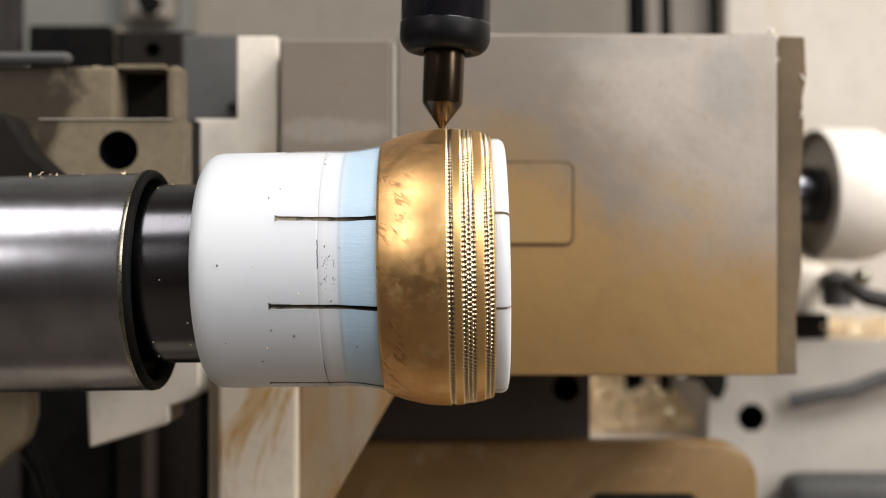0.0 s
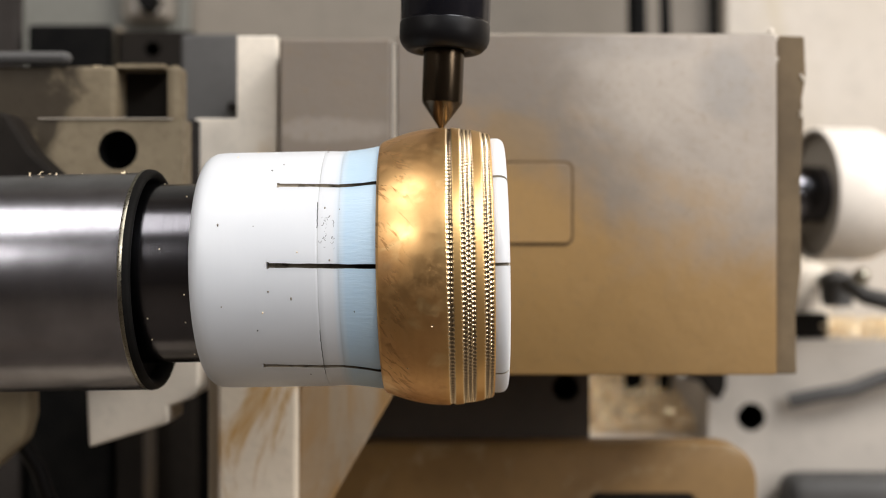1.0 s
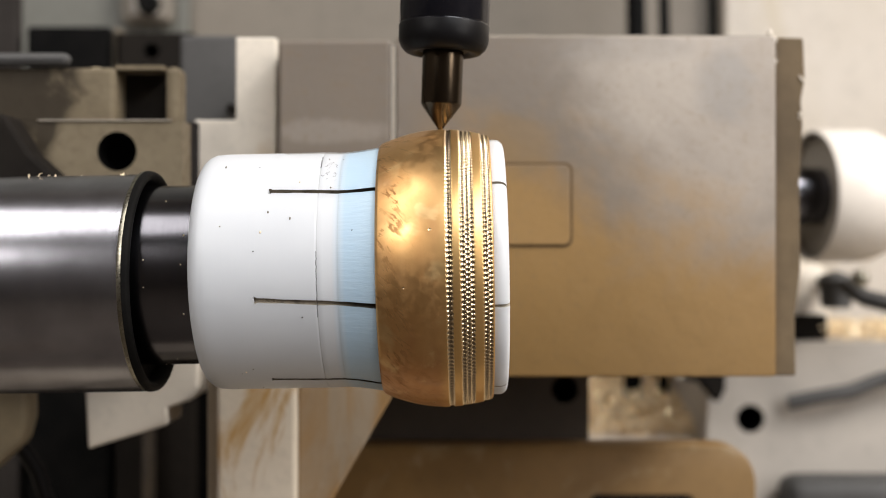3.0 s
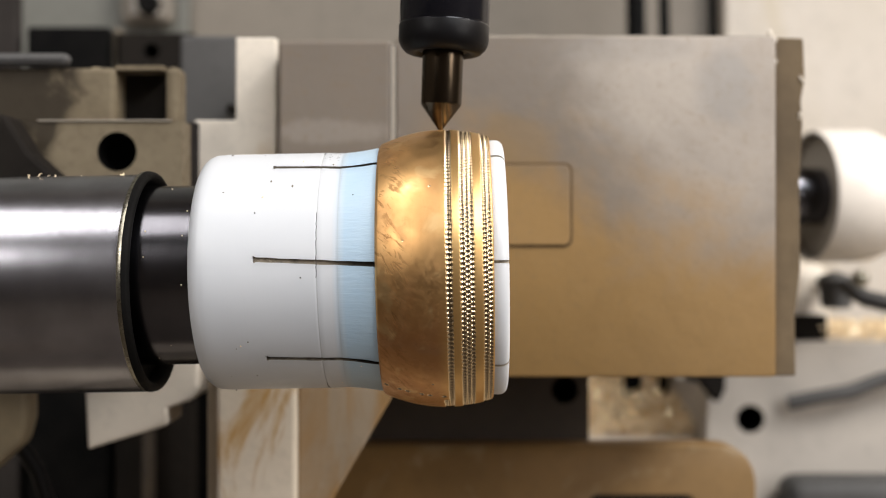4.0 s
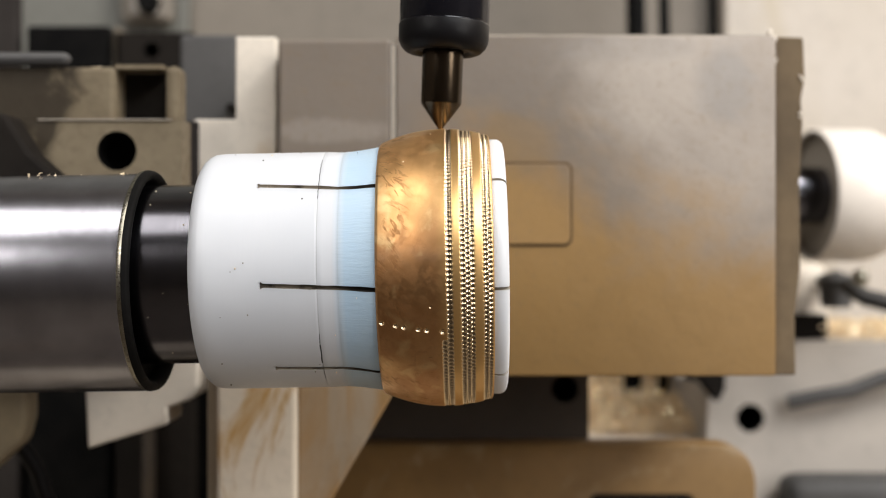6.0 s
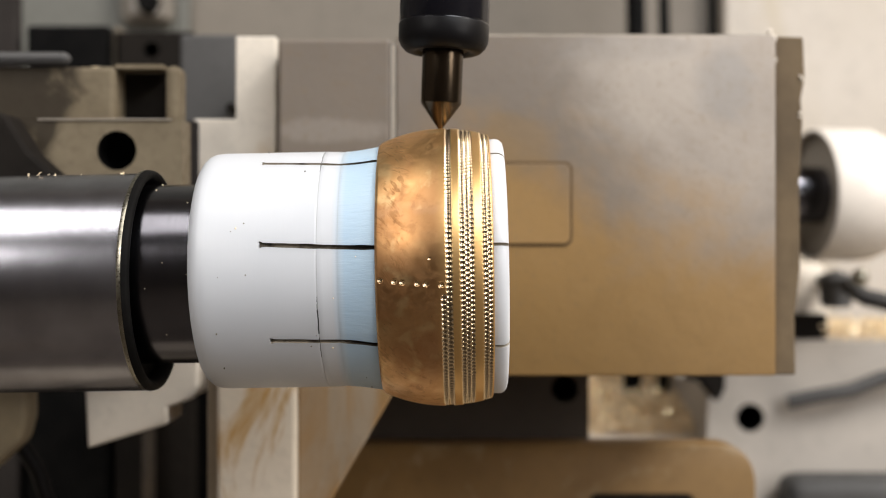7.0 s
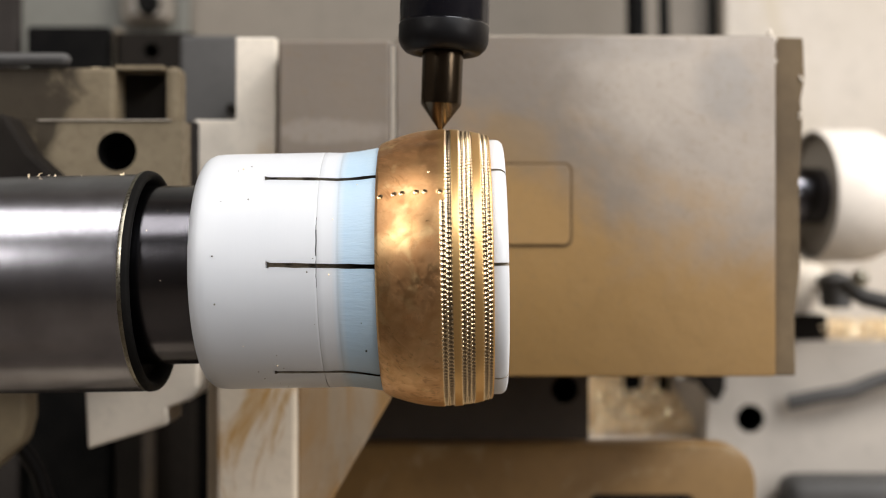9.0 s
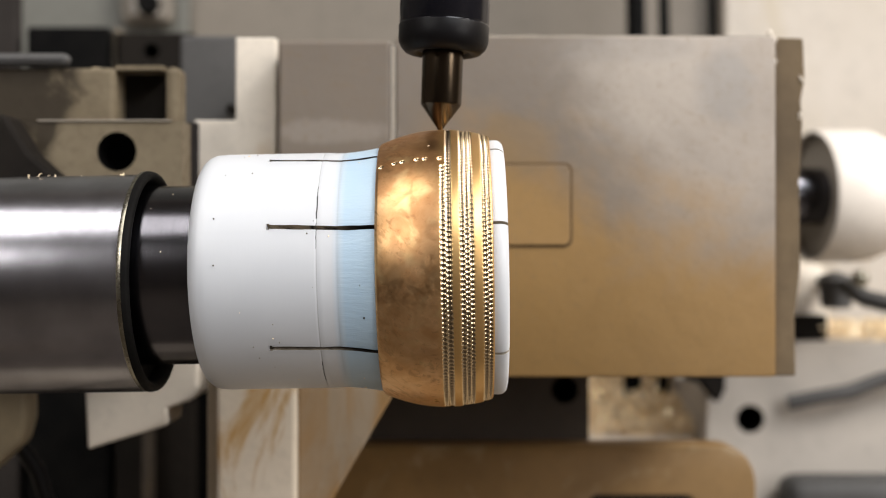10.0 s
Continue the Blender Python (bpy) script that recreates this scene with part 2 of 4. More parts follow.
    gloss = nt.nodes.new("ShaderNodeMapRange")
    nt.links.new(patch, gloss.inputs["Value"])
    gloss.inputs["To Min"].default_value, gloss.inputs["To Max"].default_value = 0.38, 0.68
    nt.links.new(gloss.outputs["Result"], bsdf.inputs["Roughness"])
    bump(nt, bsdf, small, 0.25, 0.0003)
    return m


def slot_grime():
    """Black grime with paler dried paste; each slot holds another share of it."""
    m, nt, bsdf = nodes_of("slot_grime")
    v = coords(nt)
    own = nt.nodes.new("ShaderNodeObjectInfo").outputs["Random"]
    paste = ramp(nt, noise_of(nt, v, 900, 4), 0.31, 0.50)
    col = mixed(nt, math_node(nt, "MULTIPLY", paste, ranged(nt, own, 0.0, 1.0, 0.35, 1.0, False)), (0.014, 0.012, 0.010), (0.36, 0.31, 0.24))
    s = nt.nodes.new("ShaderNodeSeparateXYZ")
    nt.links.new(v, s.inputs[0])
    col = mixed(nt, times(nt, ranged(nt, s.outputs["X"], -0.0088, -0.0062), ranged(nt, s.outputs["X"], 0.0, 0.002, 1.0, 0.0), 0.9), col, (0.014, 0.012, 0.010))
    pale = math_node(nt, "GREATER_THAN", s.outputs["X"], 0.003250)
    col = mixed(nt, math_node(nt, "MULTIPLY", pale, ramp(nt, noise_of(nt, v, 700, 3), 0.38, 0.6, (0.55, 0.55, 0.55, 1))), col, (0.42, 0.39, 0.33))
    nt.links.new(col, bsdf.inputs["Base Color"])
    bsdf.inputs["Roughness"].default_value = 0.75
    bsdf.inputs["Specular IOR Level"].default_value = 0.25
    bump(nt, bsdf, paste, 0.4, 0.0001)
    return m


def vise_iron():
    """Oily beige cast iron; the shadow over its outer end is mixed into the colour."""
    m, nt, bsdf = nodes_of("vise_iron_and_shade")
    v = coords(nt)
    p = nt.nodes.new("ShaderNodeSeparateXYZ")
    nt.links.new(v, p.inputs[0])
    small, big = noise_of(nt, v, 900, 5, 0.65), noise_of(nt, v, 110, 5, 0.6, 0.5)
    col = mixed(nt, ramp(nt, big, 0.36, 0.64), (0.195, 0.158, 0.105), (0.145, 0.115, 0.075))
    col = mixed(nt, times(nt, ramp(nt, small, 0.5, 0.7), 0.4), col, (0.11, 0.088, 0.060))
    # ragged shadow over the outer end, painted as near-black
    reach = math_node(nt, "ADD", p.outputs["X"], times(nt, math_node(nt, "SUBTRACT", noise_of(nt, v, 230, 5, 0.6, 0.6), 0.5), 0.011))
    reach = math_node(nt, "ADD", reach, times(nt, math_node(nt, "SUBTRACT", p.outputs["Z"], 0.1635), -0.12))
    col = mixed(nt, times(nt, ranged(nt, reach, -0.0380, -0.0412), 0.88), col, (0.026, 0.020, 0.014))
    nt.links.new(col, bsdf.inputs["Base Color"])
    bsdf.inputs["Specular IOR Level"].default_value = 0.15
    nt.links.new(ranged(nt, small, 0.3, 0.7, 0.42, 0.68), bsdf.inputs["Roughness"])
    bump(nt, bsdf, small, 0.25, 0.0002)
    return m


RING = ring_metal()
PLASTIC = mandrel_plastic()
BLOCK = block_paint()
DIRT = slot_grime()
STEEL = worn("ground_steel", (0.45, 0.45, 0.49), (0.33, 0.325, 0.355), metal=1.0, rough=0.235, coarse=230, fine=5200, stretch=(1, 0.03, 0.03), relief=0.02, grain_mix=0.35, gloss_swing=0.05)
BRIGHT = worn("bright_chamfer_steel", (0.40, 0.38, 0.31), (0.27, 0.25, 0.20), metal=1.0, rough=0.28, coarse=700, fine=3000, relief=0.05)
DARKSTEEL = worn("dark_arbor_steel", (0.17, 0.168, 0.185), (0.115, 0.112, 0.125), metal=1.0, rough=0.19, coarse=120, fine=5000, stretch=(1, 0.03, 0.03), relief=0.03, grain_mix=0.3, gloss_swing=0.05)
# near-black for black parts, and for shade painted inside holes and gaps
BORE = worn("black_parts_and_shade", (0.004, 0.004, 0.004), (0.008, 0.0075, 0.007), rough=0.55, sheen_level=0.04, coarse=200, fine=2000)
BLACK = worn("black_oxide", (0.006, 0.006, 0.009), (0.009, 0.009, 0.012), rough=0.17, sheen_level=0.45, coarse=160, fine=3000, relief=0.04)
MATT = worn("matt_black_steel", (0.006, 0.0055, 0.006), (0.009, 0.008, 0.008), rough=0.42, sheen_level=0.13, coarse=160, fine=2600, relief=0.06)
CARBIDE = worn("bronzed_tool_steel", (0.080, 0.060, 0.040), (0.055, 0.041, 0.028), metal=1.0, rough=0.24, coarse=260, fine=3400, stretch=(1, 1, 0.3), relief=0.04, grain_mix=0.3, gloss_swing=0.05)
IVORY = worn("ivory_machine_paint", (0.79, 0.715, 0.61), (0.69, 0.62, 0.525), (0.482, 0.300, 0.120), rough=0.5, coarse=40, fine=700, stain_at=(0.62, 0.8))
WALLPAINT = worn("beige_enclosure_paint", (0.215, 0.186, 0.150), (0.182, 0.157, 0.127), rough=0.55, coarse=14, fine=300, relief=0.1)
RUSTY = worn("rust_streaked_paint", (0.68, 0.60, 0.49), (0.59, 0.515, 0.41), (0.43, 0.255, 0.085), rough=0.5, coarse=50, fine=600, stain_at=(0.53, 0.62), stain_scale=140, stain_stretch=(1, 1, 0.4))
TAN = worn("tan_rust_and_shade", (0.33, 0.262, 0.185), (0.26, 0.205, 0.142), (0.27, 0.155, 0.055), rough=0.55, coarse=60, fine=700, stain_at=(0.46, 0.62), stain_scale=120, stain_stretch=(1, 1, 0.35))
VISE = vise_iron()
GREY = worn("grey_steel", (0.086, 0.083, 0.081), (0.066, 0.064, 0.062), rough=0.6, sheen_level=0.3, coarse=60, fine=900)
BEIGE = worn("oily_beige_iron", (0.18, 0.147, 0.105), (0.135, 0.108, 0.074), (0.04, 0.030, 0.021), rough=0.55, coarse=90, fine=900, stain_at=(0.46, 0.66), stain_scale=60)
STEP = worn("plum_grey_iron", (0.034, 0.029, 0.026), (0.024, 0.020, 0.018), rough=0.65, sheen_level=0.12, coarse=90, fine=900)
PANEL = worn("stained_off_white_panel", (0.585, 0.53, 0.465), (0.52, 0.465, 0.395), (0.45, 0.375, 0.25), rough=0.55, coarse=25, fine=400, stain_at=(0.50, 0.68), stain_scale=30, stain_stretch=(1, 1, 0.2))
CAST = worn("grey_casting", (0.51, 0.463, 0.407), (0.42, 0.38, 0.335), rough=0.45, coarse=40, fine=500)
# for dark iron parts, and for near-black shapes that stand in for shade
SHADE = worn("dark_iron_and_shade", (0.009, 0.0075, 0.0062), (0.016, 0.013, 0.0105), rough=0.75, sheen_level=0.1, coarse=50, fine=700)
BROWN = worn("brown_oiled_slide", (0.225, 0.130, 0.042), (0.165, 0.094, 0.030), (0.29, 0.21, 0.115), rough=0.55, coarse=45, fine=600, stain_at=(0.56, 0.74), stain_scale=130)
OILDARK = worn("dark_oil_groove", (0.115, 0.070, 0.030), (0.085, 0.052, 0.022), rough=0.6, sheen_level=0.3, coarse=200, fine=900)
PENCIL = worn("pencil_graphite", (0.03, 0.03, 0.032), (0.06, 0.06, 0.062), rough=0.6, coarse=900, fine=6000)
EDGE = worn("dark_brown_edge", (0.165, 0.118, 0.068), (0.105, 0.076, 0.046), rough=0.7, sheen_level=0.25, coarse=150, fine=900)
APRON = worn("brown_black_iron", (0.075, 0.060, 0.047), (0.055, 0.044, 0.034), (0.10, 0.073, 0.047), rough=0.6, sheen_level=0.3, coarse=60, fine=700)
BEDPAINT = worn("pale_bounce_bed", (0.34, 0.29, 0.225), (0.27, 0.23, 0.18), (0.22, 0.15, 0.08), rough=0.5, coarse=18, fine=300)
YELLOWED = worn("yellowed_rusty_casting", (0.26, 0.205, 0.125), (0.19, 0.15, 0.095), (0.37, 0.28, 0.15), rough=0.55, coarse=90, fine=900, stain_scale=160)
TEAL = worn("grey_green_panel_paint", (0.150, 0.148, 0.128), (0.122, 0.120, 0.104), rough=0.55, coarse=20, fine=300, relief=0.1)
GLINT = worn("polished_brass_chips", (1.0, 0.85, 0.58), (0.96, 0.76, 0.46), metal=1.0, rough=0.14, coarse=300, fine=2000, gloss_swing=0.05)
BRASS = worn("brass_chips", (1.0, 0.86, 0.62), (0.97, 0.78, 0.50), metal=0.45, rough=0.42, coarse=300, fine=2000, gloss_swing=0.30)
PLASTER = worn("enclosure_grey", (0.257, 0.225, 0.193), (0.214, 0.190, 0.166), rough=0.8, coarse=3, fine=60)
DIMWALL = worn("dim_cabin_front", (0.12, 0.10, 0.085), (0.095, 0.080, 0.068), rough=0.8, coarse=3, fine=60)
WHITE = worn("white_tail_cylinder", (0.877, 0.810, 0.727), (0.813, 0.750, 0.672), rough=0.3, coarse=60, fine=900)
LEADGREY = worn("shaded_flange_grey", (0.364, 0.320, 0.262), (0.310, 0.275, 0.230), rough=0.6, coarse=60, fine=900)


# ---- mesh helpers ----
def mesh_object(name, bm, material, parent=None, smooth=None):
    data = bpy.data.meshes.new(name)
    bmesh.ops.recalc_face_normals(bm, faces=bm.faces)
    bm.to_mesh(data)
    bm.free()
    for m in material if isinstance(material, (list, tuple)) else [material]:
        data.materials.append(m)
    ob = new(name, data)
    ob.parent = parent
    if smooth:
        data.polygons.foreach_set("use_smooth", [True] * len(data.polygons))
        data.set_sharp_from_angle(angle=radians(smooth))
    return ob


def part(name, bm, material, parent, label="", smooth=None):
    ob = mesh_object(name, bm, material, parent, smooth)
    return tagged(ob, label) if label else ob


def thing(name, label, category, m=None, kind="", group=""):
    ob = new(name)
    ob.empty_display_size = 0.01
    if m is not None:
        ob.matrix_basis = m
    return tagged(ob, label, category, group, kind)


def slab(x0, x1, y0, y1, z0, z1, bevel=0.0006, segments=2, bm=None):
    bm = bm or bmesh.new()
    r = bmesh.ops.create_cube(bm, size=1)
    for v in r["verts"]:
        v.co = Vector(((x0 + x1) / 2 + v.co.x * (x1 - x0), (y0 + y1) / 2 + v.co.y * (y1 - y0), (z0 + z1) / 2 + v.co.z * (z1 - z0)))
    if bevel:
        edges = list({e for v in r["verts"] for e in v.link_edges})
        bmesh.ops.bevel(bm, geom=edges, offset=bevel, segments=segments, affect="EDGES", profile=0.5)
    return bm


def prism(outline, y0, y1, bevel=0.0005):
    """A plate with an outline in x and z, from y0 back to y1."""
    bm = bmesh.new()
    face = bm.faces.new([bm.verts.new((x, y0, z)) for x, z in outline])
    r = bmesh.ops.extrude_face_region(bm, geom=[face])
    bmesh.ops.translate(bm, vec=(0, y1 - y0, 0), verts=[v for v in r["geom"] if isinstance(v, bmesh.types.BMVert)])
    if bevel:
        bmesh.ops.bevel(bm, geom=bm.edges[:], offset=bevel, segments=2, affect="EDGES", profile=0.5)
    return bm


def turned(profile, steps=128, axis="X", closed=False, start=(0, 0, 0)):
    """A turned body: (place along the axis, radius) pairs swept round the axis."""
    bm = bmesh.new()
    rings = []
    for a, r in profile:
        ring = []
        for k in range(1 if r < 1e-7 else steps):
            c, s = math.cos(2 * math.pi * k / steps) * r, math.sin(2 * math.pi * k / steps) * r
            p = {"X": (a, c, s), "Z": (c, s, a), "Y": (c, a, s)}[axis]
            ring.append(bm.verts.new((p[0] + start[0], p[1] + start[1], p[2] + start[2])))
        rings.append(ring)
    pairs = list(zip(rings, rings[1:])) + ([(rings[-1], rings[0])] if closed else [])
    for a, b in pairs:
        for k in range(steps):
            n = (k + 1) % steps
            if len(a) == 1 and len(b) == 1:
                continue
            if len(a) == 1:
                bm.faces.new((a[0], b[k], b[n]))
            elif len(b) == 1:
                bm.faces.new((a[k], a[n], b[0]))
            else:
                bm.faces.new((a[k], a[n], b[n], b[k]))
    return bm


def tube_along(points, radius, steps=12):
    bm = bmesh.new()
    rings = []
    pts = [Vector(p) for p in points]
    for i, p in enumerate(pts):
        d = (pts[min(i + 1, len(pts) - 1)] - pts[max(i - 1, 0)]).normalized()
        side = d.cross(Vector((0, 1, 0.13))).normalized()
        up = side.cross(d)
        rings.append([bm.verts.new(p + radius * (side * math.cos(2 * math.pi * k / steps) + up * math.sin(2 * math.pi * k / steps))) for k in range(steps)])
    for a, b in zip(rings, rings[1:]):
        for k in range(steps):
            bm.faces.new((a[k], a[(k + 1) % steps], b[(k + 1) % steps], b[k]))
    bm.faces.new(rings[0])
    bm.faces.new(rings[-1])
    return bm


def grid_object(name, verts, cols, wrap_rows, material, parent, keep=None, extra=None):
    """A mesh from a numpy grid of points, rows by columns; the rows close on themselves."""
    rows = len(verts)
    i, j = np.meshgrid(np.arange(rows if wrap_rows else rows - 1), np.arange(cols - 1), indexing="ij")
    n = (i + 1) % rows
    quads = np.stack([i * cols + j, i * cols + j + 1, n * cols + j + 1, n * cols + j], -1).reshape(-1, 4)
    if keep is not None:
        quads = quads[keep(i, j).ravel()]
    data = bpy.data.meshes.new(name)
    used, quads = np.unique(quads, return_inverse=True)
    quads = quads.reshape(-1, 4)
    flat = verts.reshape(-1, 3)[used]
    data.vertices.add(len(flat))
    data.vertices.foreach_set("co", flat.ravel())
    data.loops.add(quads.size)
    data.loops.foreach_set("vertex_index", quads.ravel().astype(np.int32))
    data.polygons.add(len(quads))
    data.polygons.foreach_set("loop_start", np.arange(0, quads.size, 4, dtype=np.int32))
    data.polygons.foreach_set("use_smooth", np.ones(len(quads), dtype=bool))
    data.update(calc_edges=True)
    if extra is not None:
        data.attributes.new("cut", "FLOAT", "POINT").data.foreach_set("value", extra.ravel()[used].astype(np.float32))
    for m in material:
        data.materials.append(m)
    ob = new(name, data)
    ob.parent = parent
    return ob


# ---- the place round the machine ----
def room():
    # unseen shell added round the set; dark floor and front keep reflections dark
    tagged(mesh_object("floor", slab(-0.62, 0.62, -0.68, 0.185, -0.03, 0.0, 0), APRON), "unseen added floor, brown-black to keep reflections dark", "floor", kind="structure")
    tagged(mesh_object("wall_front", slab(-0.65, 0.65, -0.71, -0.68, -0.03, 0.80, 0), DIMWALL), "unseen added front wall, dim to keep reflections dark", "wall", kind="structure")
    tagged(mesh_object("wall_left", slab(-0.65, -0.62, -0.68, 0.185, -0.03, 0.80, 0), PLASTER), "plain grey side of the machine cabin", "wall", kind="structure")
    tagged(mesh_object("wall_right", slab(0.62, 0.65, -0.68, 0.185, -0.03, 0.80, 0), PLASTER), "plain grey side of the machine cabin", "wall", kind="structure")
    tagged(mesh_object("ceiling", slab(-0.65, 0.65, -0.71, 0.185, 0.80, 0.83, 0), PLASTER), "plain grey roof of the machine cabin", "ceiling", kind="structure")
    # bed is out of view, pale so that it bounces light to undersides
    tagged(mesh_object("machine_bed", slab(-0.45, 0.45, 0.006, 0.166, 0.0, 0.06, 0.003), BEDPAINT), "unseen grey-beige bed, pale to bounce light upwards", "machine bed", kind="structure")


room()


def bored_plate(x0, x1, y0, y1, z0, z1, cx, cz, r, deep, steps=48):
    """A block with a round blind hole in its front face; the hole's wall and bottom take the second material."""
    bm = slab(x0, x1, y0, y1, z0, z1, 0)
    front = min(bm.faces, key=lambda f: f.calc_center_median().y)
    bm.faces.remove(front)
    ring = [bm.verts.new((cx + r * math.cos(2 * math.pi * k / steps), y0, cz + r * math.sin(2 * math.pi * k / steps))) for k in range(steps)]
    corner = {}
    for v in bm.verts:
        if abs(v.co.y - y0) < 1e-6 and v not in ring:
            corner[(v.co.x > cx, v.co.z > cz)] = v
    order = [corner[(True, True)], corner[(False, True)], corner[(False, False)], corner[(True, False)]]
    q = steps // 4
    for i, c in enumerate(order):
        mid = i * q + q // 2
        for k in range(mid - q // 2, mid + q // 2):
            bm.faces.new((c, ring[k % steps], ring[(k + 1) % steps]))
        bm.faces.new((c, ring[((i + 1) * q) % steps], order[(i + 1) % 4]))
    back = [bm.verts.new((v.co.x, y0 + deep, v.co.z)) for v in ring]
    for k in range(steps):
        n = (k + 1) % steps
        bm.faces.new((ring[k], ring[n], back[n], back[k])).material_index = 1
    bm.faces.new(back).material_index = 1
    return bm


def rounded_rect(x0, x1, z0, z1, r, steps=5):
    pts = []
    for cx, cz, a0 in ((x1 - r, z1 - r, 0), (x0 + r, z1 - r, 90), (x0 + r, z0 + r, 180), (x1 - r, z0 + r, 270)):
        for k in range(steps + 1):
            a = radians(a0 + 90 * k / steps)
            pts.append((cx + r * math.cos(a), cz + r * math.sin(a)))
    return pts


BED = 0.06


def enclosure():
    tagged(mesh_object("enclosure_wall", slab(-0.62, 0.62, 0.16700, 0.18500, 0.0, 0.80, 0), WALLPAINT), "beige painted machine enclosure wall", "wall", kind="structure")
    tagged(mesh_object("enclosure_panel", slab(0.06231, 0.41, 0.16100, 0.16690, BED, 0.55, 0.001), PANEL), "off-white panel fixed on the enclosure wall", "panel", kind="structure")
    tagged(mesh_object("side_panel", slab(-0.41, -0.0570, 0.16400, 0.16690, BED, 0.55, 0.0006), TEAL), "grey-green painted panel fixed on the enclosure wall", "panel", kind="structure")
    for x, w in ((0.03899, 0.00196), (0.04499, 0.00115), (0.05537, 0.00092)):
        pts = [(x + 0.0006 * math.sin(i * 1.1 + x * 90), 0.14100, BED + i * 0.03) for i in range(14)]
        tagged(mesh_object("cable", tube_along(pts, w), BORE, smooth=50), "black cable hanging behind the big block", "cable", group="cables behind the block")


enclosure()


def main_block():
    t = thing("tool_slide_block", "large grey cast-iron block, browner over the lower part", "machine block")
    x0, x1 = -0.00495, 0.03518
    z0, z1 = 0.13652, 0.17248
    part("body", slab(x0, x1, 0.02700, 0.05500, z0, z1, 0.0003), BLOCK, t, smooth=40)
    # side edge turned from the light; its shade is in the dark brown
    part("edge_bar", prism([(x1 + 0.00005, z0), (0.03758, z0), (0.03745, 0.14279), (0.03806, 0.14764), (0.03794, 0.15673), (0.03830, 0.16339), (0.03812, 0.16582), (0.03855, 0.16824), (0.03836, z1), (x1 + 0.00005, z1 + 0.0001)], 0.02800, 0.05300, 0.0002), EDGE, t, "ragged side edge, its shade painted dark brown")
    # flaked filler along the bar's rim and the top corner
    rnd = random.Random(17)
    bm = bmesh.new()
    flakes = [(0.03479, 0.17288, 1.5), (0.03521, 0.17234, 1.2), (0.03515, 0.17091, 0.8), (0.03808, 0.16808, 0.7), (0.03796, 0.16418, 0.6), (0.03538, 0.16988, 0.6)]
    for fx, fz, big in flakes:
        for _ in range(3):
            m = Matrix.Translation((fx + rnd.uniform(-1, 1) * 0.00012, 0.02790, fz + rnd.uniform(-1, 1) * 0.00025)) @ Matrix.Rotation(rnd.uniform(0, 6), 4, "Y") @ Matrix.Diagonal((1, 0.6, 1.5, 1))
            bmesh.ops.create_icosphere(bm, subdivisions=1, radius=big * 0.00019, matrix=m)
    part("flaked_filler", bm, IVORY, t, "pale flakes of filler on the edge")
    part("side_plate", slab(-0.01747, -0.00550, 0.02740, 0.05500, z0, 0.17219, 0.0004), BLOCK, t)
    part("joint_strip", slab(-0.00548, -0.00500, 0.02760, 0.05500, z0, 0.17163, 0.0001), IVORY, t, "pale filler strip in the joint")
    # thin pale strip added as the highlight on the block's top edge
    pts = [(0.0020 + 0.0328 * k / 22, 0.02735 + 0.0001 * math.sin(k * 2.3), z1 + 0.00003 * math.sin(k * 1.7)) for k in range(23)]
    part("top_lip", tube_along(pts, 0.00014, 8), LEADGREY, t, "pale strip along the top edge, painted for its lit rim", 50)
    part("pocket_groove", prism(rounded_rect(0.00492, 0.01367, 0.15021, 0.15915, 0.0009), 0.02693, 0.02750, 0), OILDARK, t, "dark oily groove round the cover")
    part("pocket_cover", prism(rounded_rect(0.00518, 0.01339, 0.15048, 0.15887, 0.0007), 0.02675, 0.02750, 0.00008), BLOCK, t, "square brown cover plate")


main_block()


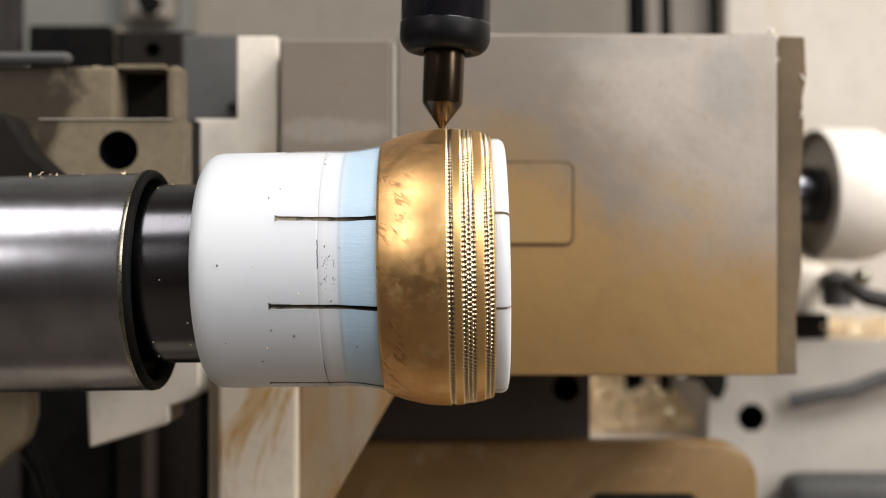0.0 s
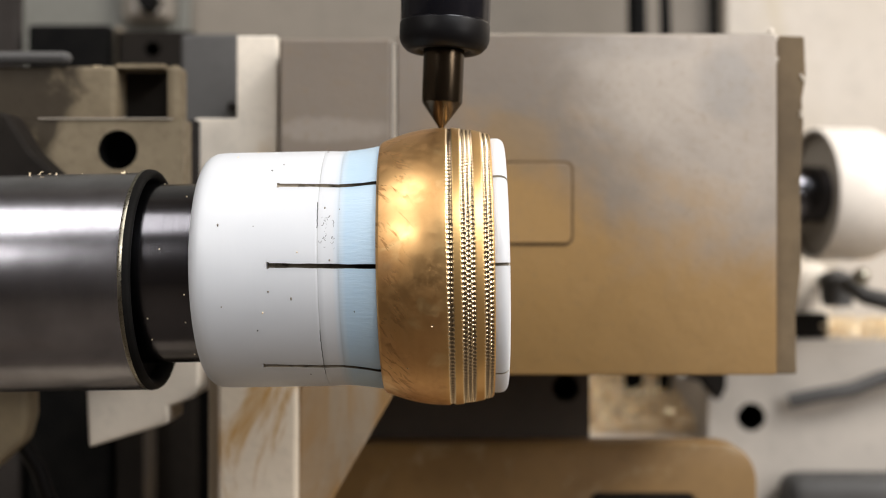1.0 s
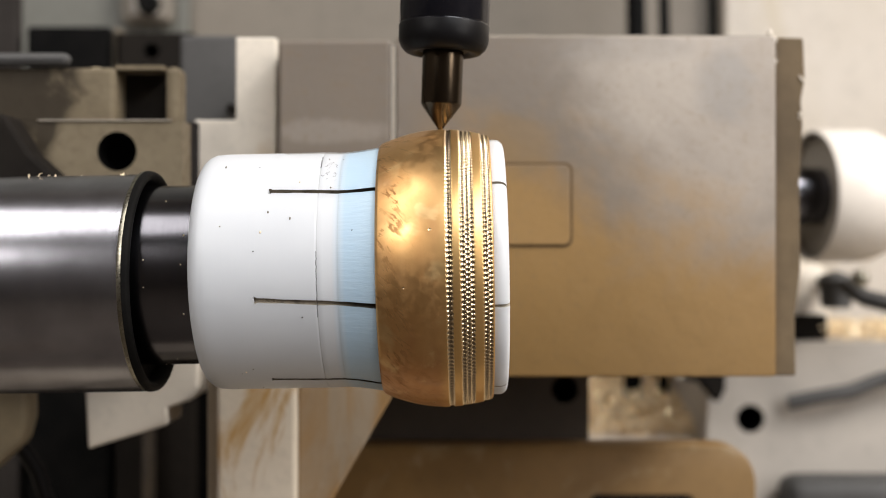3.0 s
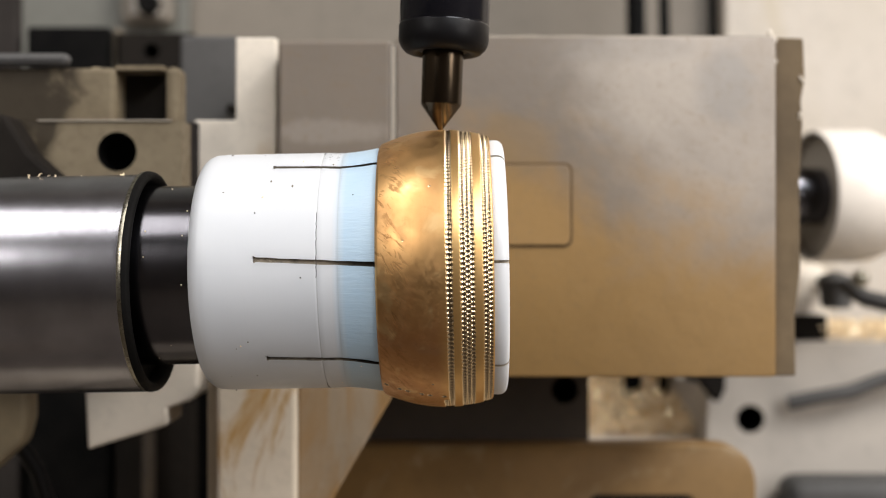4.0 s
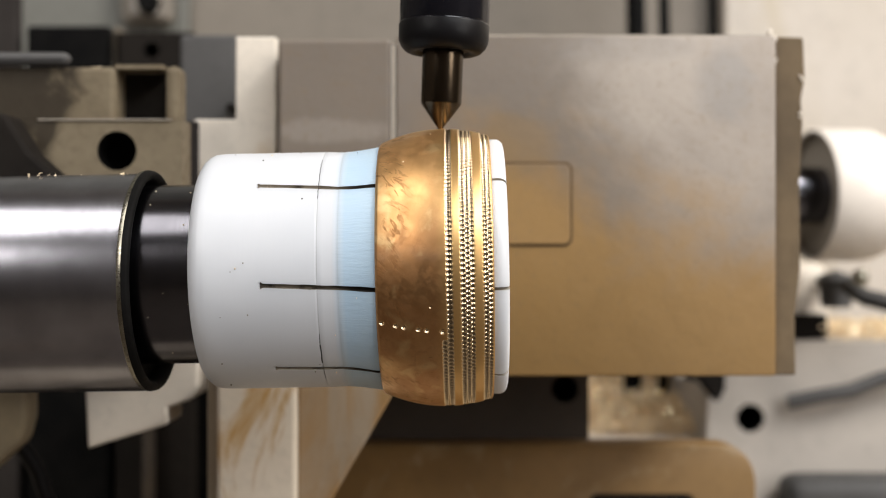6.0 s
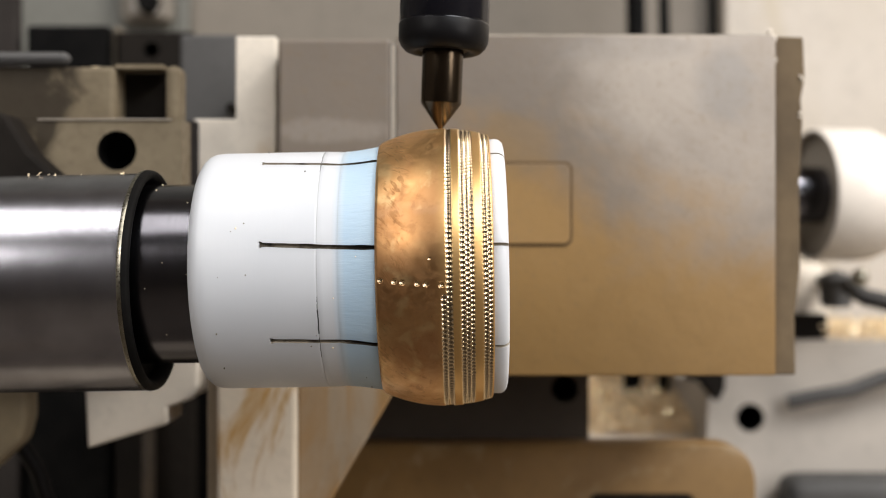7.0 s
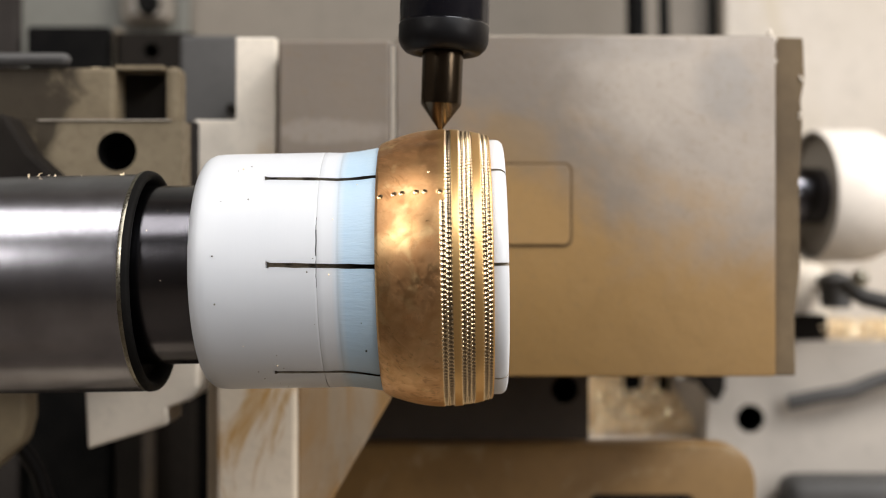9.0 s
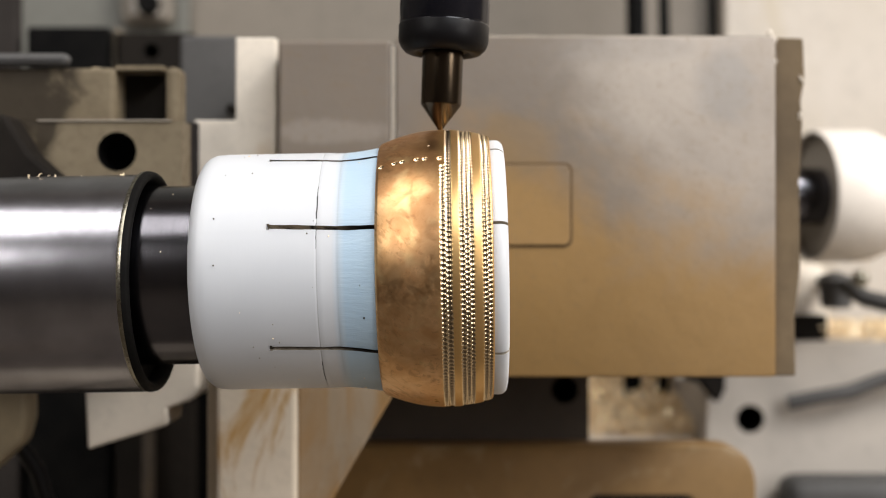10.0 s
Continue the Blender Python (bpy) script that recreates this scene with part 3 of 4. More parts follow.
def left_fixtures():
    p = thing("ivory_bracket", "ivory painted L-shaped bracket beside the block", "bracket")
    part("plate", prism([(-0.02296, 0.17346), (-0.01846, 0.17346), (-0.01846, 0.13880), (-0.02759, 0.13880), (-0.02759, 0.16433), (-0.02296, 0.16433)], 0.03300, 0.05500, 0.0002), IVORY, p)
    part("edge_strip", slab(-0.02873, -0.02698, 0.03240, 0.03295, 0.15131, 0.16402, 0.0001), STEP, p, "plum-grey iron strip")

    g = thing("grey_clamp_block", "grey steel block behind the ivory bracket", "machine block")
    part("body", slab(-0.03439, -0.02679, 0.05600, 0.06100, 0.14122, 0.17797, 0.0005), GREY, g)
    part("screw", turned([(0, 0), (0, 0.0006), (0.0008, 0.0007), (0.0011, 0.0007)], 20, "Y", start=(-0.02757, 0.05500, 0.16826)), SHADE, g, "small dark screw", 40)

    d = thing("rear_guide", "near-black guide rail with a bored end", "guide rail")
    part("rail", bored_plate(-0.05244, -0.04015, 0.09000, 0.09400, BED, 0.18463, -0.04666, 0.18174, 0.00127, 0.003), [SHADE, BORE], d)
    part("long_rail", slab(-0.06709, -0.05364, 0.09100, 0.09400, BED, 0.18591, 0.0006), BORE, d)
    part("divider", slab(-0.05273, -0.05152, 0.09000, 0.09400, 0.15000, 0.18535, 0.0003), BEIGE, d, "beige spacer bar")
    part("end_post", slab(-0.07838, -0.06863, 0.09200, 0.09450, BED, 0.19467, 0.0008), STEP, d, "plum-grey end post")

    b = thing("switch_plate", "small grey plate with a dark knob on the wall", "switch")
    part("plate", slab(-0.07129, -0.06007, 0.16000, 0.16690, 0.19998, 0.20995, 0.0012), WALLPAINT, b)
    part("frame", slab(-0.06853, -0.06207, 0.15850, 0.16020, 0.20127, 0.20822, 0.0008), CAST, b)
    part("knob", turned([(0, 0.0), (0, 0.0022), (0.003, 0.0026)], 24, "Y", start=(-0.06455, 0.15600, 0.20379)), BORE, b, "", 40)

    v = thing("stepped_vise", "oily beige cast-iron stepped vise with a bored jaw", "vise")
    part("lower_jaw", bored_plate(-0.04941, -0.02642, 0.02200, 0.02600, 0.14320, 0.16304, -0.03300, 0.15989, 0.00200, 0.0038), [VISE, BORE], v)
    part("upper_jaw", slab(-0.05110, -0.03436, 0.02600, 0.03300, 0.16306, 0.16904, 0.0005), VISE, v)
    # near-black sheet gives the opening its shade
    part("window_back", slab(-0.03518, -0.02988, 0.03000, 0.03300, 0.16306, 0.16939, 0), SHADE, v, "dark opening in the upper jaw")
    part("window_rim", slab(-0.02910, -0.02756, 0.02600, 0.02950, 0.16306, 0.16916, 0.0006), VISE, v, "worn rounded rim")
    part("window_lintel", slab(-0.03461, -0.02937, 0.02640, 0.02980, 0.16902, 0.16916, 0.0003), VISE, v)
    part("front_lip", slab(-0.04105, -0.02744, 0.02180, 0.02220, 0.16293, 0.16310, 0.0001), LEADGREY, v, "thin pale strip on the jaw's front edge")
    part("top_step", slab(-0.04983, -0.03876, 0.02480, 0.02650, 0.16907, 0.17047, 0.0008), GREY, v, "worn grey step on top of the jaw")
    # added dark prism in place of the shadow at the jaw's outer end
    part("shade_rib", prism([(-0.04814, 0.16365), (-0.04257, 0.16315), (-0.04034, 0.15953), (-0.03744, 0.15685), (-0.03744, 0.14337), (-0.04814, 0.14337)], 0.01750, 0.02180), SHADE, v, "dark shape standing for shadow on the jaw")


left_fixtures()


def lower_left():
    r = thing("rusty_foot", "yellowed rusty casting foot under the sleeve", "casting")
    part("foot", prism([(-0.05212, 0.13813), (-0.04410, 0.13813), (-0.04400, 0.13187), (-0.04465, 0.12949), (-0.04755, 0.12669), (-0.05212, 0.12323)], 0.02700, 0.03100), YELLOWED, r)
    part("hose", tube_along([(-0.04727, 0.03300, 0.12910), (-0.04524, 0.03400, 0.12528), (-0.04422, 0.03500, 0.12084), (-0.04378, 0.03600, BED)], 0.00089), MATT, r, "dark grey hose", 50)

    g = thing("stop_plate", "light grey stepped stop plate below the arbor", "plate")
    part("plate", prism([(-0.03873, 0.14279), (-0.02630, 0.14279), (-0.02630, 0.13440), (-0.02690, 0.13385), (-0.02957, 0.13290), (-0.02957, 0.13110), (-0.03815, 0.12850)], 0.02900, 0.03600, 0.0003), IVORY, g)
    part("arm", slab(-0.04195, -0.03719, 0.03600, 0.09500, 0.13406, 0.13982, 0.0005), GREY, g)

    s = thing("rear_post", "dim grey post in the dark behind the stop plate", "post")
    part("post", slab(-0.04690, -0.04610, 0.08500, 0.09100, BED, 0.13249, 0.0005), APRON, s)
    # added near-black sheet; the darkness of the gap is in its colour
    part("backing", slab(-0.08439, -0.03771, 0.09600, 0.12000, BED, 0.13516, 0.0005), BORE, s, "near-black sheet added so the gap stays in shade")

    c = thing("rust_streaked_column", "ivory painted column with orange rust streaks", "column")
    part("front", slab(-0.02323, -0.01506, 0.02350, 0.02660, BED, 0.13750, 0.0004), RUSTY, c)
    # column's side face, toned darker than the front for its shade
    part("side_strip", slab(-0.02465, -0.02330, 0.02560, 0.04500, BED, 0.13700, 0.0004), TAN, c, "beige side strip, its shade put into the tan")
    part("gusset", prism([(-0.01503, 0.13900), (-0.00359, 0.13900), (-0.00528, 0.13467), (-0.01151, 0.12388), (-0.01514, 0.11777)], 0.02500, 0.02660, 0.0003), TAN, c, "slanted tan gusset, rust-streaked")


lower_left()


def lower_right():
    # the block's shadow on this wall is put into its brown-black colour
    w = thing("apron_wall", "wall under the big block, darkened for the shadow there", "machine part")
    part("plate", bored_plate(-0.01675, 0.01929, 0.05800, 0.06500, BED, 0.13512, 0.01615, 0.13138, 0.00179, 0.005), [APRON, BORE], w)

    s = thing("oiled_slide", "brown oiled slideway with a rounded end", "slideway")
    x1, top, corner = 0.0401, 0.1250, 0.0048
    outline = [(-0.01874, BED), (x1, BED)]
    outline += [(x1 - corner + corner * math.cos(radians(a)), top - corner + corner * math.sin(radians(a))) for a in range(0, 91, 15)]
    outline += [(-0.01874, top)]
    part("slide", prism(outline, 0.05250, 0.05750, 0.0008), BROWN, s, smooth=40)
    # flat near-black plate drawn as a slot
    part("oil_slot", prism(rounded_rect(0.0186, 0.0322, 0.1150, 0.1187, 0.0012), 0.05238, 0.05300, 0), SHADE, s, "dark slot shape on the slide")

    k = thing("grey_casting", "light grey machine casting with a bored hole", "casting")
    part("body", bored_plate(0.04712, 0.09223, 0.11100, 0.14500, BED, 0.13339, 0.05477, 0.11979, 0.00252, 0.015), [CAST, BORE], k)
    part("fillet", slab(0.05875, 0.08954, 0.10100, 0.11050, BED, 0.1108, 0.003, 4), GREY, k, smooth=40)
    part("groove", tube_along([(0.06092, 0.10900, 0.12285), (0.06573, 0.10800, 0.12405), (0.07174, 0.10800, 0.12505), (0.07675, 0.10800, 0.12706), (0.08577, 0.10800, 0.12906)], 0.00130), GREY, k, "dark grey hose lying across", 50)

    b = thing("dark_bracket", "dark bracket under the block corner", "bracket")
    part("plate", prism([(0.03900, 0.13055), (0.04897, 0.13055), (0.04897, 0.12566), (0.04760, 0.12322), (0.04480, 0.12680), (0.03900, 0.12800)], 0.10500, 0.11000), SHADE, b)
    part("bolt", turned([(0, 0), (0, 0.0008), (0.0015, 0.0009), (0.004, 0.0009)], 24, "Y", start=(0.04050, 0.10200, 0.12880)), CAST, b, "bright steel bolt head", 40)

    x0, x1, r = 0.0, 0.01318, 0.01087
    at = (0, 0, 0)
    c = thing("tail_cylinder", "white cylinder on a short dark steel shaft", "cylinder", pose(0.06030, 0.09500, 0.15873, 0, 0, 7))
    part("drum", turned([(x0 + 0.0008, r - 0.0006), (x0, r - 0.0005), (x0, r - 0.0002), (x0 + 0.0003, r), (x1 - 0.004, r), (x1 - 0.0012, r - 0.0012), (x1, r - 0.004), (x1, 0)], 96, "X", start=at), WHITE, c, "", 40)
    # the drum's end lies in shade; that shade is painted as grey
    part("cup", turned([(x0 + 0.0018, 0), (x0 + 0.0018, r - 0.0007), (x0 + 0.0004, r - 0.0006)], 96, "X", start=at), LEADGREY, c, "hollow end of the white drum, grey for its shade", 40)
    part("shaft", turned([(x0 - 0.022, 0), (x0 - 0.022, 0.00464), (x0 + 0.0017, 0.00464)], 64, "X", start=at), DARKSTEEL, c, "dark polished steel shaft", 40)
    part("oil_hole", turned([(0, 0), (0, 0.0007), (0.0008, 0.0007)], 16, "Y", start=(-0.0032, -0.00463, 0.0008)), BORE, c)
    part("rear_arm", slab(x0 + 0.004, x1 - 0.005, 0.00900, 0.06480, at[2] - 0.004, at[2] + 0.004, 0.0008), IVORY, c)

    q = thing("ivory_stop", "small ivory block beside the block corner", "machine part")
    part("body", slab(0.06422, 0.07217, 0.11900, 0.13500, 0.13339 - 0.012, 0.14739, 0.003, 4), IVORY, q, smooth=40)
    # dark plate put where the shadow lies in front of the ivory block
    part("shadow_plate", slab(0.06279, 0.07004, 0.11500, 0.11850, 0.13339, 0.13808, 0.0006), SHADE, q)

    h = thing("clamp_lever", "dark steel clamping lever with a bright ball", "lever")
    part("lever", tube_along([(0.07091, 0.12100, 0.14383), (0.07014, 0.11100, 0.14469), (0.06977, 0.10400, 0.14352), (0.07121, 0.10000, 0.14175), (0.07751, 0.09800, 0.14024)], 0.00150), GREY, h, "", 50)
    part("hub", turned([(-0.003, 0), (-0.003, 0.0026), (0.002, 0.003), (0.003, 0.0022), (0.003, 0)], 32, "Z", start=(0.07008, 0.11100, 0.14255)), GREY, h, "", 40)
    part("ball", turned([(-0.0014 * math.cos(a * math.pi / 10), 0.0014 * math.sin(a * math.pi / 10)) for a in range(11)], 24, "Z", start=(0.06790, 0.09300, 0.14531)), BRIGHT, h, "bright ball", 60)


lower_right()


def chips(name, label, count, place, size, seed, metal=None):
    """A litter of small curled brass chips, each a bent strip."""
    rnd = random.Random(seed)
    bm = bmesh.new()
    for _ in range(count):
        c = Vector(place(rnd))
        turn = Euler((rnd.uniform(0, 6.3), rnd.uniform(0, 6.3), rnd.uniform(0, 6.3))).to_matrix()
        n, r, w = 5, size * rnd.uniform(0.4, 1.1), size * rnd.uniform(0.25, 0.6)
        sweep = rnd.uniform(1.2, 4.0)
        row = []
        for k in range(n):
            a = sweep * k / (n - 1)
            row.append([bm.verts.new(c + turn @ Vector((r * math.cos(a), r * math.sin(a), h + a * w * 0.3))) for h in (-w, w)])
        for p, q in zip(row, row[1:]):
            bm.faces.new((p[0], q[0], q[1], p[1]))
    ob = mesh_object(name, bm, metal or BRASS)
    return tagged(ob, label, "metal chips", kind="stuff")


def heap():
    t = thing("chip_tray", "dull metal tray heaped with brass chips", "tray")
    x0, x1 = 0.02638, 0.05160
    bm = slab(x0, x1, 0.11900, 0.16000, BED, 0.11475, 0.0004)
    for v in bm.verts:
        if v.co.z > 0.1 and v.co.y > 0.14000:
            v.co.z = 0.12177
    part("tray", bm, IVORY, t)
    chips("brass_chips", "heap of bright brass turnings on the tray", 4200,
          lambda r: (lambda a, b: (x0 + (x1 - x0) * a, 0.12000 + 0.037 * b, 0.11475 + (0.12177 - 0.11475) * b + 0.0006 + r.uniform(0, 0.0024)))(r.random(), r.random()), 0.00062, 5)
    chips("brass_chips", "loose polished brass turnings on top of the heap", 260,
          lambda r: (lambda a, b: (x0 + (x1 - x0) * a, 0.12000 + 0.037 * b, 0.11475 + (0.12177 - 0.11475) * b + 0.0026 + r.uniform(0, 0.0008)))(r.random(), r.random()), 0.00075, 41, GLINT)
    chips("brass_chips", "line of brass turnings along the grey casting", 1100,
          lambda r: (r.uniform(0.06829, 0.09633), r.uniform(0.11300, 0.14400), 0.13339 + 0.0003 + r.uniform(0, 0.0022)), 0.0006, 6)
    chips("brass_chips", "few brass chips lying on the steel sleeve", 9,
          lambda r: (lambda x: (x, r.uniform(-0.0015, 0.0015), 0.15654 + 0.0185 * x + r.uniform(-0.0001, 0.0001)))(r.uniform(-0.0365, -0.0255)), 0.00017, 23)
    chips("brass_chips", "few brass chips lying on the vise", 4,
          lambda r: (r.uniform(-0.0370, -0.0358), r.uniform(0.0265, 0.0290), 0.16904 + 0.0001), 0.0003, 11)


heap()


# ---- the turning spindle, in its own tilted space: x along the axis, z up ----
TILT, YAW = 1.06, -0.675
AXIS = Matrix.Translation((0, 0, 0.14846)) @ (Matrix.Rotation(radians(YAW), 4, "Z") @ Matrix.Rotation(radians(-TILT), 4, "Y"))

ARBOR_AXIS = AXIS @ Matrix.Translation((0, 0, -0.00017))


def sleeve():
    t = thing("spindle_sleeve", "ground steel spindle sleeve with a blackened bore", "spindle sleeve", AXIS @ Matrix.Translation((0, 0, -0.00077)))
    part("body", turned([(-0.069648, 0.008915), (-0.024563, 0.008915), (-0.024330, 0.008892)], 160, "X"), STEEL, t, "", 40)
    part("chamfer", turned([(-0.024329, 0.008600), (-0.024329, 0.009000), (-0.024238, 0.009060), (-0.023982, 0.009070)], 160, "X", start=(0, 0, 0.00012)), BRIGHT, t, "bright worn chamfer", 40)
    part("nose", turned([(-0.023973, 0.009066), (-0.023680, 0.009010), (-0.023518, 0.008913), (-0.023425, 0.008690), (-0.023471, 0.008480), (-0.023773, 0.008236), (-0.024841, 0.008143), (-0.025305, 0.005572)], 160, "X", start=(0, 0, 0.00012)), BORE, t, "black rounded nose with an open bore", 50)


def arbor():
    t = thing("arbor", "dark polished steel arbor between sleeve and mandrel", "arbor", ARBOR_AXIS)
    part("shank", turned([(-0.026002, 0.002786), (-0.026002, 0.007336), (-0.021823, 0.007336), (-0.018573, 0.007336), (-0.018480, 0.002786)], 160, "X"), DARKSTEEL, t, "", 40)
    rnd = random.Random(3)
    bm = bmesh.new()
    for _ in range(14):
        a, x = rnd.uniform(0, 6.28), (rnd.uniform(-495, -418) * 4.64321e-05)
        m = Matrix.Translation((x, 0.007346 * math.cos(a), 0.007346 * math.sin(a))) @ Matrix.Rotation(rnd.random() * 6, 4, "X")
        bmesh.ops.create_icosphere(bm, subdivisions=1, radius=rnd.uniform(0.00003, 0.00008), matrix=m)
    part("specks", bm, BRASS, t, "tiny brass specks")
    return t


# slot angles round the mandrel, and where each slot begins along it
SLOTS = [(24.5, 23.0, -270), (-15.5, -16.9, -281), (-67.5, -70.6, -301), (-116.4, -118.9, -291), (-161.5, -163.2, -280), (-219.0, -220.5, -283), (-280.0, -282.0, -272)]
# how far the grime lies below the surface in each slot
SINK = [2.5, 9.0, 3.0, 4.5, 12.0, 4.0, 2.5]


def mandrel():
    t = thing("mandrel", "white plastic expanding mandrel with dirty slots", "mandrel", AXIS)
    prof = [(-398, 150), (-411, 155), (-412, 170), (-411.5, 182), (-409, 191), (-405, 197), (-399, 202), (-391, 205.5), (-380, 206.6)]
    prof += [(x, 207) for x in range(-372, -202, 8)]
    prof += [(-201.5, 207), (-200.5, 206.4), (-199, 206.4), (-198, 207), (-190, 206.6), (-180, 206.2), (-170, 206), (-166.5, 205.8), (-165.5, 206.4)]
    prof += [(x, 206.5 + 7.5 * ((x + 165) / 57) ** 1.5) for x in range(-160, -106, 6)]
    prof += [(-100, 214), (-60, 215), (0, 216), (60, 218), (76, 221.5), (84, 223), (92, 223.5), (98, 223), (103, 220.5), (106.5, 216.5), (108, 211), (108.5, 190), (108.5, 60), (108.5, 0.5)]
    px, pr = np.array([p[0] for p in prof], float), np.array([p[1] for p in prof], float)
    # extra points along the axis where the slots begin, for round slot ends
    extra = np.array(sorted({b + k for _, _, b in SLOTS for k in (-1.5, 0, 1.5, 3, 5)}))
    r_extra = np.interp(extra, px[8:], pr[8:])
    head = px < -372
    body_x, order = np.unique(np.concatenate([px[~head], extra]), return_index=True)
    body_r = np.concatenate([pr[~head], r_extra])[order]
    tail = px >= 108.4
    body = body_x < 108.4
    xs = np.concatenate([px[head], body_x[body], px[tail]])
    rs = np.concatenate([pr[head], body_r[body], pr[tail]])
    angles = set(np.round(np.arange(0, 360, 1.5), 3))
    offs = (-1.9, -1.5, -1.2, -1.05, -0.95, -0.6, 0, 0.6, 0.95, 1.05, 1.2, 1.5, 1.9)
    mids = [(a + b) / 2 % 360 for a, b, _ in SLOTS]
    angles = [a for a in angles if all(abs((a - m + 180) % 360 - 180) > 3.2 for m in mids)]
    tags = [(a, -1, 0) for a in angles] + [(m + o, i, o) for i, m in enumerate(mids) for o in offs]
    tags.sort(key=lambda q: q[0] % 360)
    verts = np.zeros((len(tags), len(xs), 3))
    cut = np.zeros((len(tags), len(xs)), bool)
    rng = np.random.default_rng(4)
    for k, (a, i, o) in enumerate(tags):
        rr, ang = rs.copy(), np.full(len(xs), float(a))
        if i >= 0:
            a0, a1, b = SLOTS[i]
            along = np.clip((xs - b) / (-108 - b), 0, 1)
            ang = ang + (a1 - a0) * (along - 0.5)
            wide = np.where(xs > 70, 0.6, 0.95 + 0.12 * np.sin(xs * 0.11 + i * 2.1) * np.sin(xs * 0.037 + i))
            wide = np.where((xs >= b) & (xs < b + 5), 1.35, wide)
            mid = (a0 + a1) / 2
            ang = np.where(abs(o) < 1.3, ang - o + o * wide, ang)
            inside = (xs >= b) & (xs < 108.4) & (abs(o) <= 0.96)
            rr = np.where(inside, rr - SINK[i] * (1 + 0.9 * along) - rng.uniform(0, 2.5, len(xs)), rr)
            cut[k] = (xs >= b) & (xs < 108.4) & (abs(o) <= 1.06)
        rad = np.radians(ang)
        verts[k, :, 0], verts[k, :, 1], verts[k, :, 2] = xs, -np.cos(rad) * rr, np.sin(rad) * rr
    rows = len(tags)
    whole = cut[:, :-1] & cut[:, 1:]
    hole = whole & np.roll(whole, -1, axis=0)
    lip = len(xs) - 1 - int((xs > 70).sum())
    for name, wanted, label in (("body", lambda i, j: ~hole[i, j] & (j < lip), ""), ("end_lip", lambda i, j: ~hole[i, j] & (j >= lip), "white split end lip beyond the ring")):
        ob = grid_object(name, verts * 4.64321e-05, len(xs), True, [PLASTIC], t, wanted)
        ob.data.set_sharp_from_angle(angle=radians(50))
        tagged(ob, label)
    owner = np.array([q[1] for q in tags])
    for n in range(len(SLOTS)):
        ob = grid_object("slot", verts * 4.64321e-05, len(xs), True, [DIRT], t, lambda i, j: hole[i, j] & (owner[i] == n))
        tagged(ob, "sawn slot packed with black grime")
    # broken pencil rings and a patch of scribble
    rnd = random.Random(31)

    def stroke(bm, points, half):
        rows_ = []
        for k, (x, a) in enumerate(points):
            x2, a2 = points[min(k + 1, len(points) - 1)]
            x1, a1 = points[max(k - 1, 0)]
            dx, da = x2 - x1, radians(a2 - a1) * 207
            n = math.hypot(dx, da) or 1.0
            side = []
            for sgn in (-1, 1):
                xx, aa = x - sgn * half * da / n, radians(a) + sgn * half * dx / n / 207
                r0 = float(np.interp(xx, xs[8:-4], rs[8:-4])) + 0.35
                side.append(bm.verts.new(Vector((xx, -math.cos(aa) * r0, math.sin(aa) * r0)) * 4.64321e-05))
            rows_.append(side)
        for p, q in zip(rows_, rows_[1:]):
            bm.faces.new((p[0], q[0], q[1], p[1]))

    for a0, a1, half in ((14, 1, 0.7), (-46, -76, 0.45), (-140, -146, 0.4), (-146, -158, 1.0), (-160, -172, 0.4), (-228, -246, 0.5)):
        bm = bmesh.new()
        n = int(abs(a1 - a0) / 1.2) + 2
        stroke(bm, [(-200 + rnd.uniform(-0.5, 0.5), a0 + (a1 - a0) * k / (n - 1)) for k in range(n)], half)
        part("pencil_line", bm, PENCIL, t, "broken black pencil line")
    bm = bmesh.new()
    for _ in range(26):
        x, a = rnd.uniform(-196, -170), rnd.uniform(-9, 8)
        turn, size = rnd.uniform(0, 6.28), rnd.uniform(1.5, 4.5)
        stroke(bm, [(x + size * math.cos(turn + w) * 0.7, a + size * math.sin(turn + w) * 0.3) for w in (0, 0.7, 1.4, 2.2)], rnd.uniform(0.15, 0.4))
    part("scribble", bm, PENCIL, t, "small patch of pencil scribble")
    # grit and tiny chips stuck on the plastic
    rnd = random.Random(12)
    for name, material, count, label in (("dark_grit", DIRT, 34, "dark specks of grit"), ("bright_grit", BRASS, 16, "tiny bright chips")):
        bm = bmesh.new()
        for _ in range(count):
            a, x = rnd.uniform(0, 2 * math.pi), rnd.uniform(-370, -120)
            r0 = float(np.interp(x, xs[8:-4], rs[8:-4]))
            m = Matrix.Translation(Vector((x, -math.cos(a) * r0, math.sin(a) * r0)) * 4.64321e-05) @ Matrix.Rotation(rnd.uniform(0, 6), 4, "X") @ Matrix.Diagonal((1, 1, rnd.uniform(0.8, 2.0), 1))
            bmesh.ops.create_icosphere(bm, subdivisions=1, radius=rnd.uniform(0.7, 1.7) * 4.64321e-05, matrix=m)
        part(name, bm, material, t, label)
    return t


# rows of ball-cut beads: place along the axis, radius, depth, shift round the ring
ROWS = [(12.6, 5.9, 3.0, 0.0), (34.4, 5.0, 2.9, 0.2), (41.6, 4.7, 2.8, 0.65), (48.6, 4.5, 2.7, 0.1), (70.2, 4.9, 2.9, 0.4), (77.2, 4.3, 2.6, 0.85)]
NEWROW = (3.8, 5.3, 2.8, 0.45)
BEADS = 190
MARKS = (-97.0, -74.5, -61.5, -38.0, -24.5, -0.2)
MARK_ANGLE = -133.5


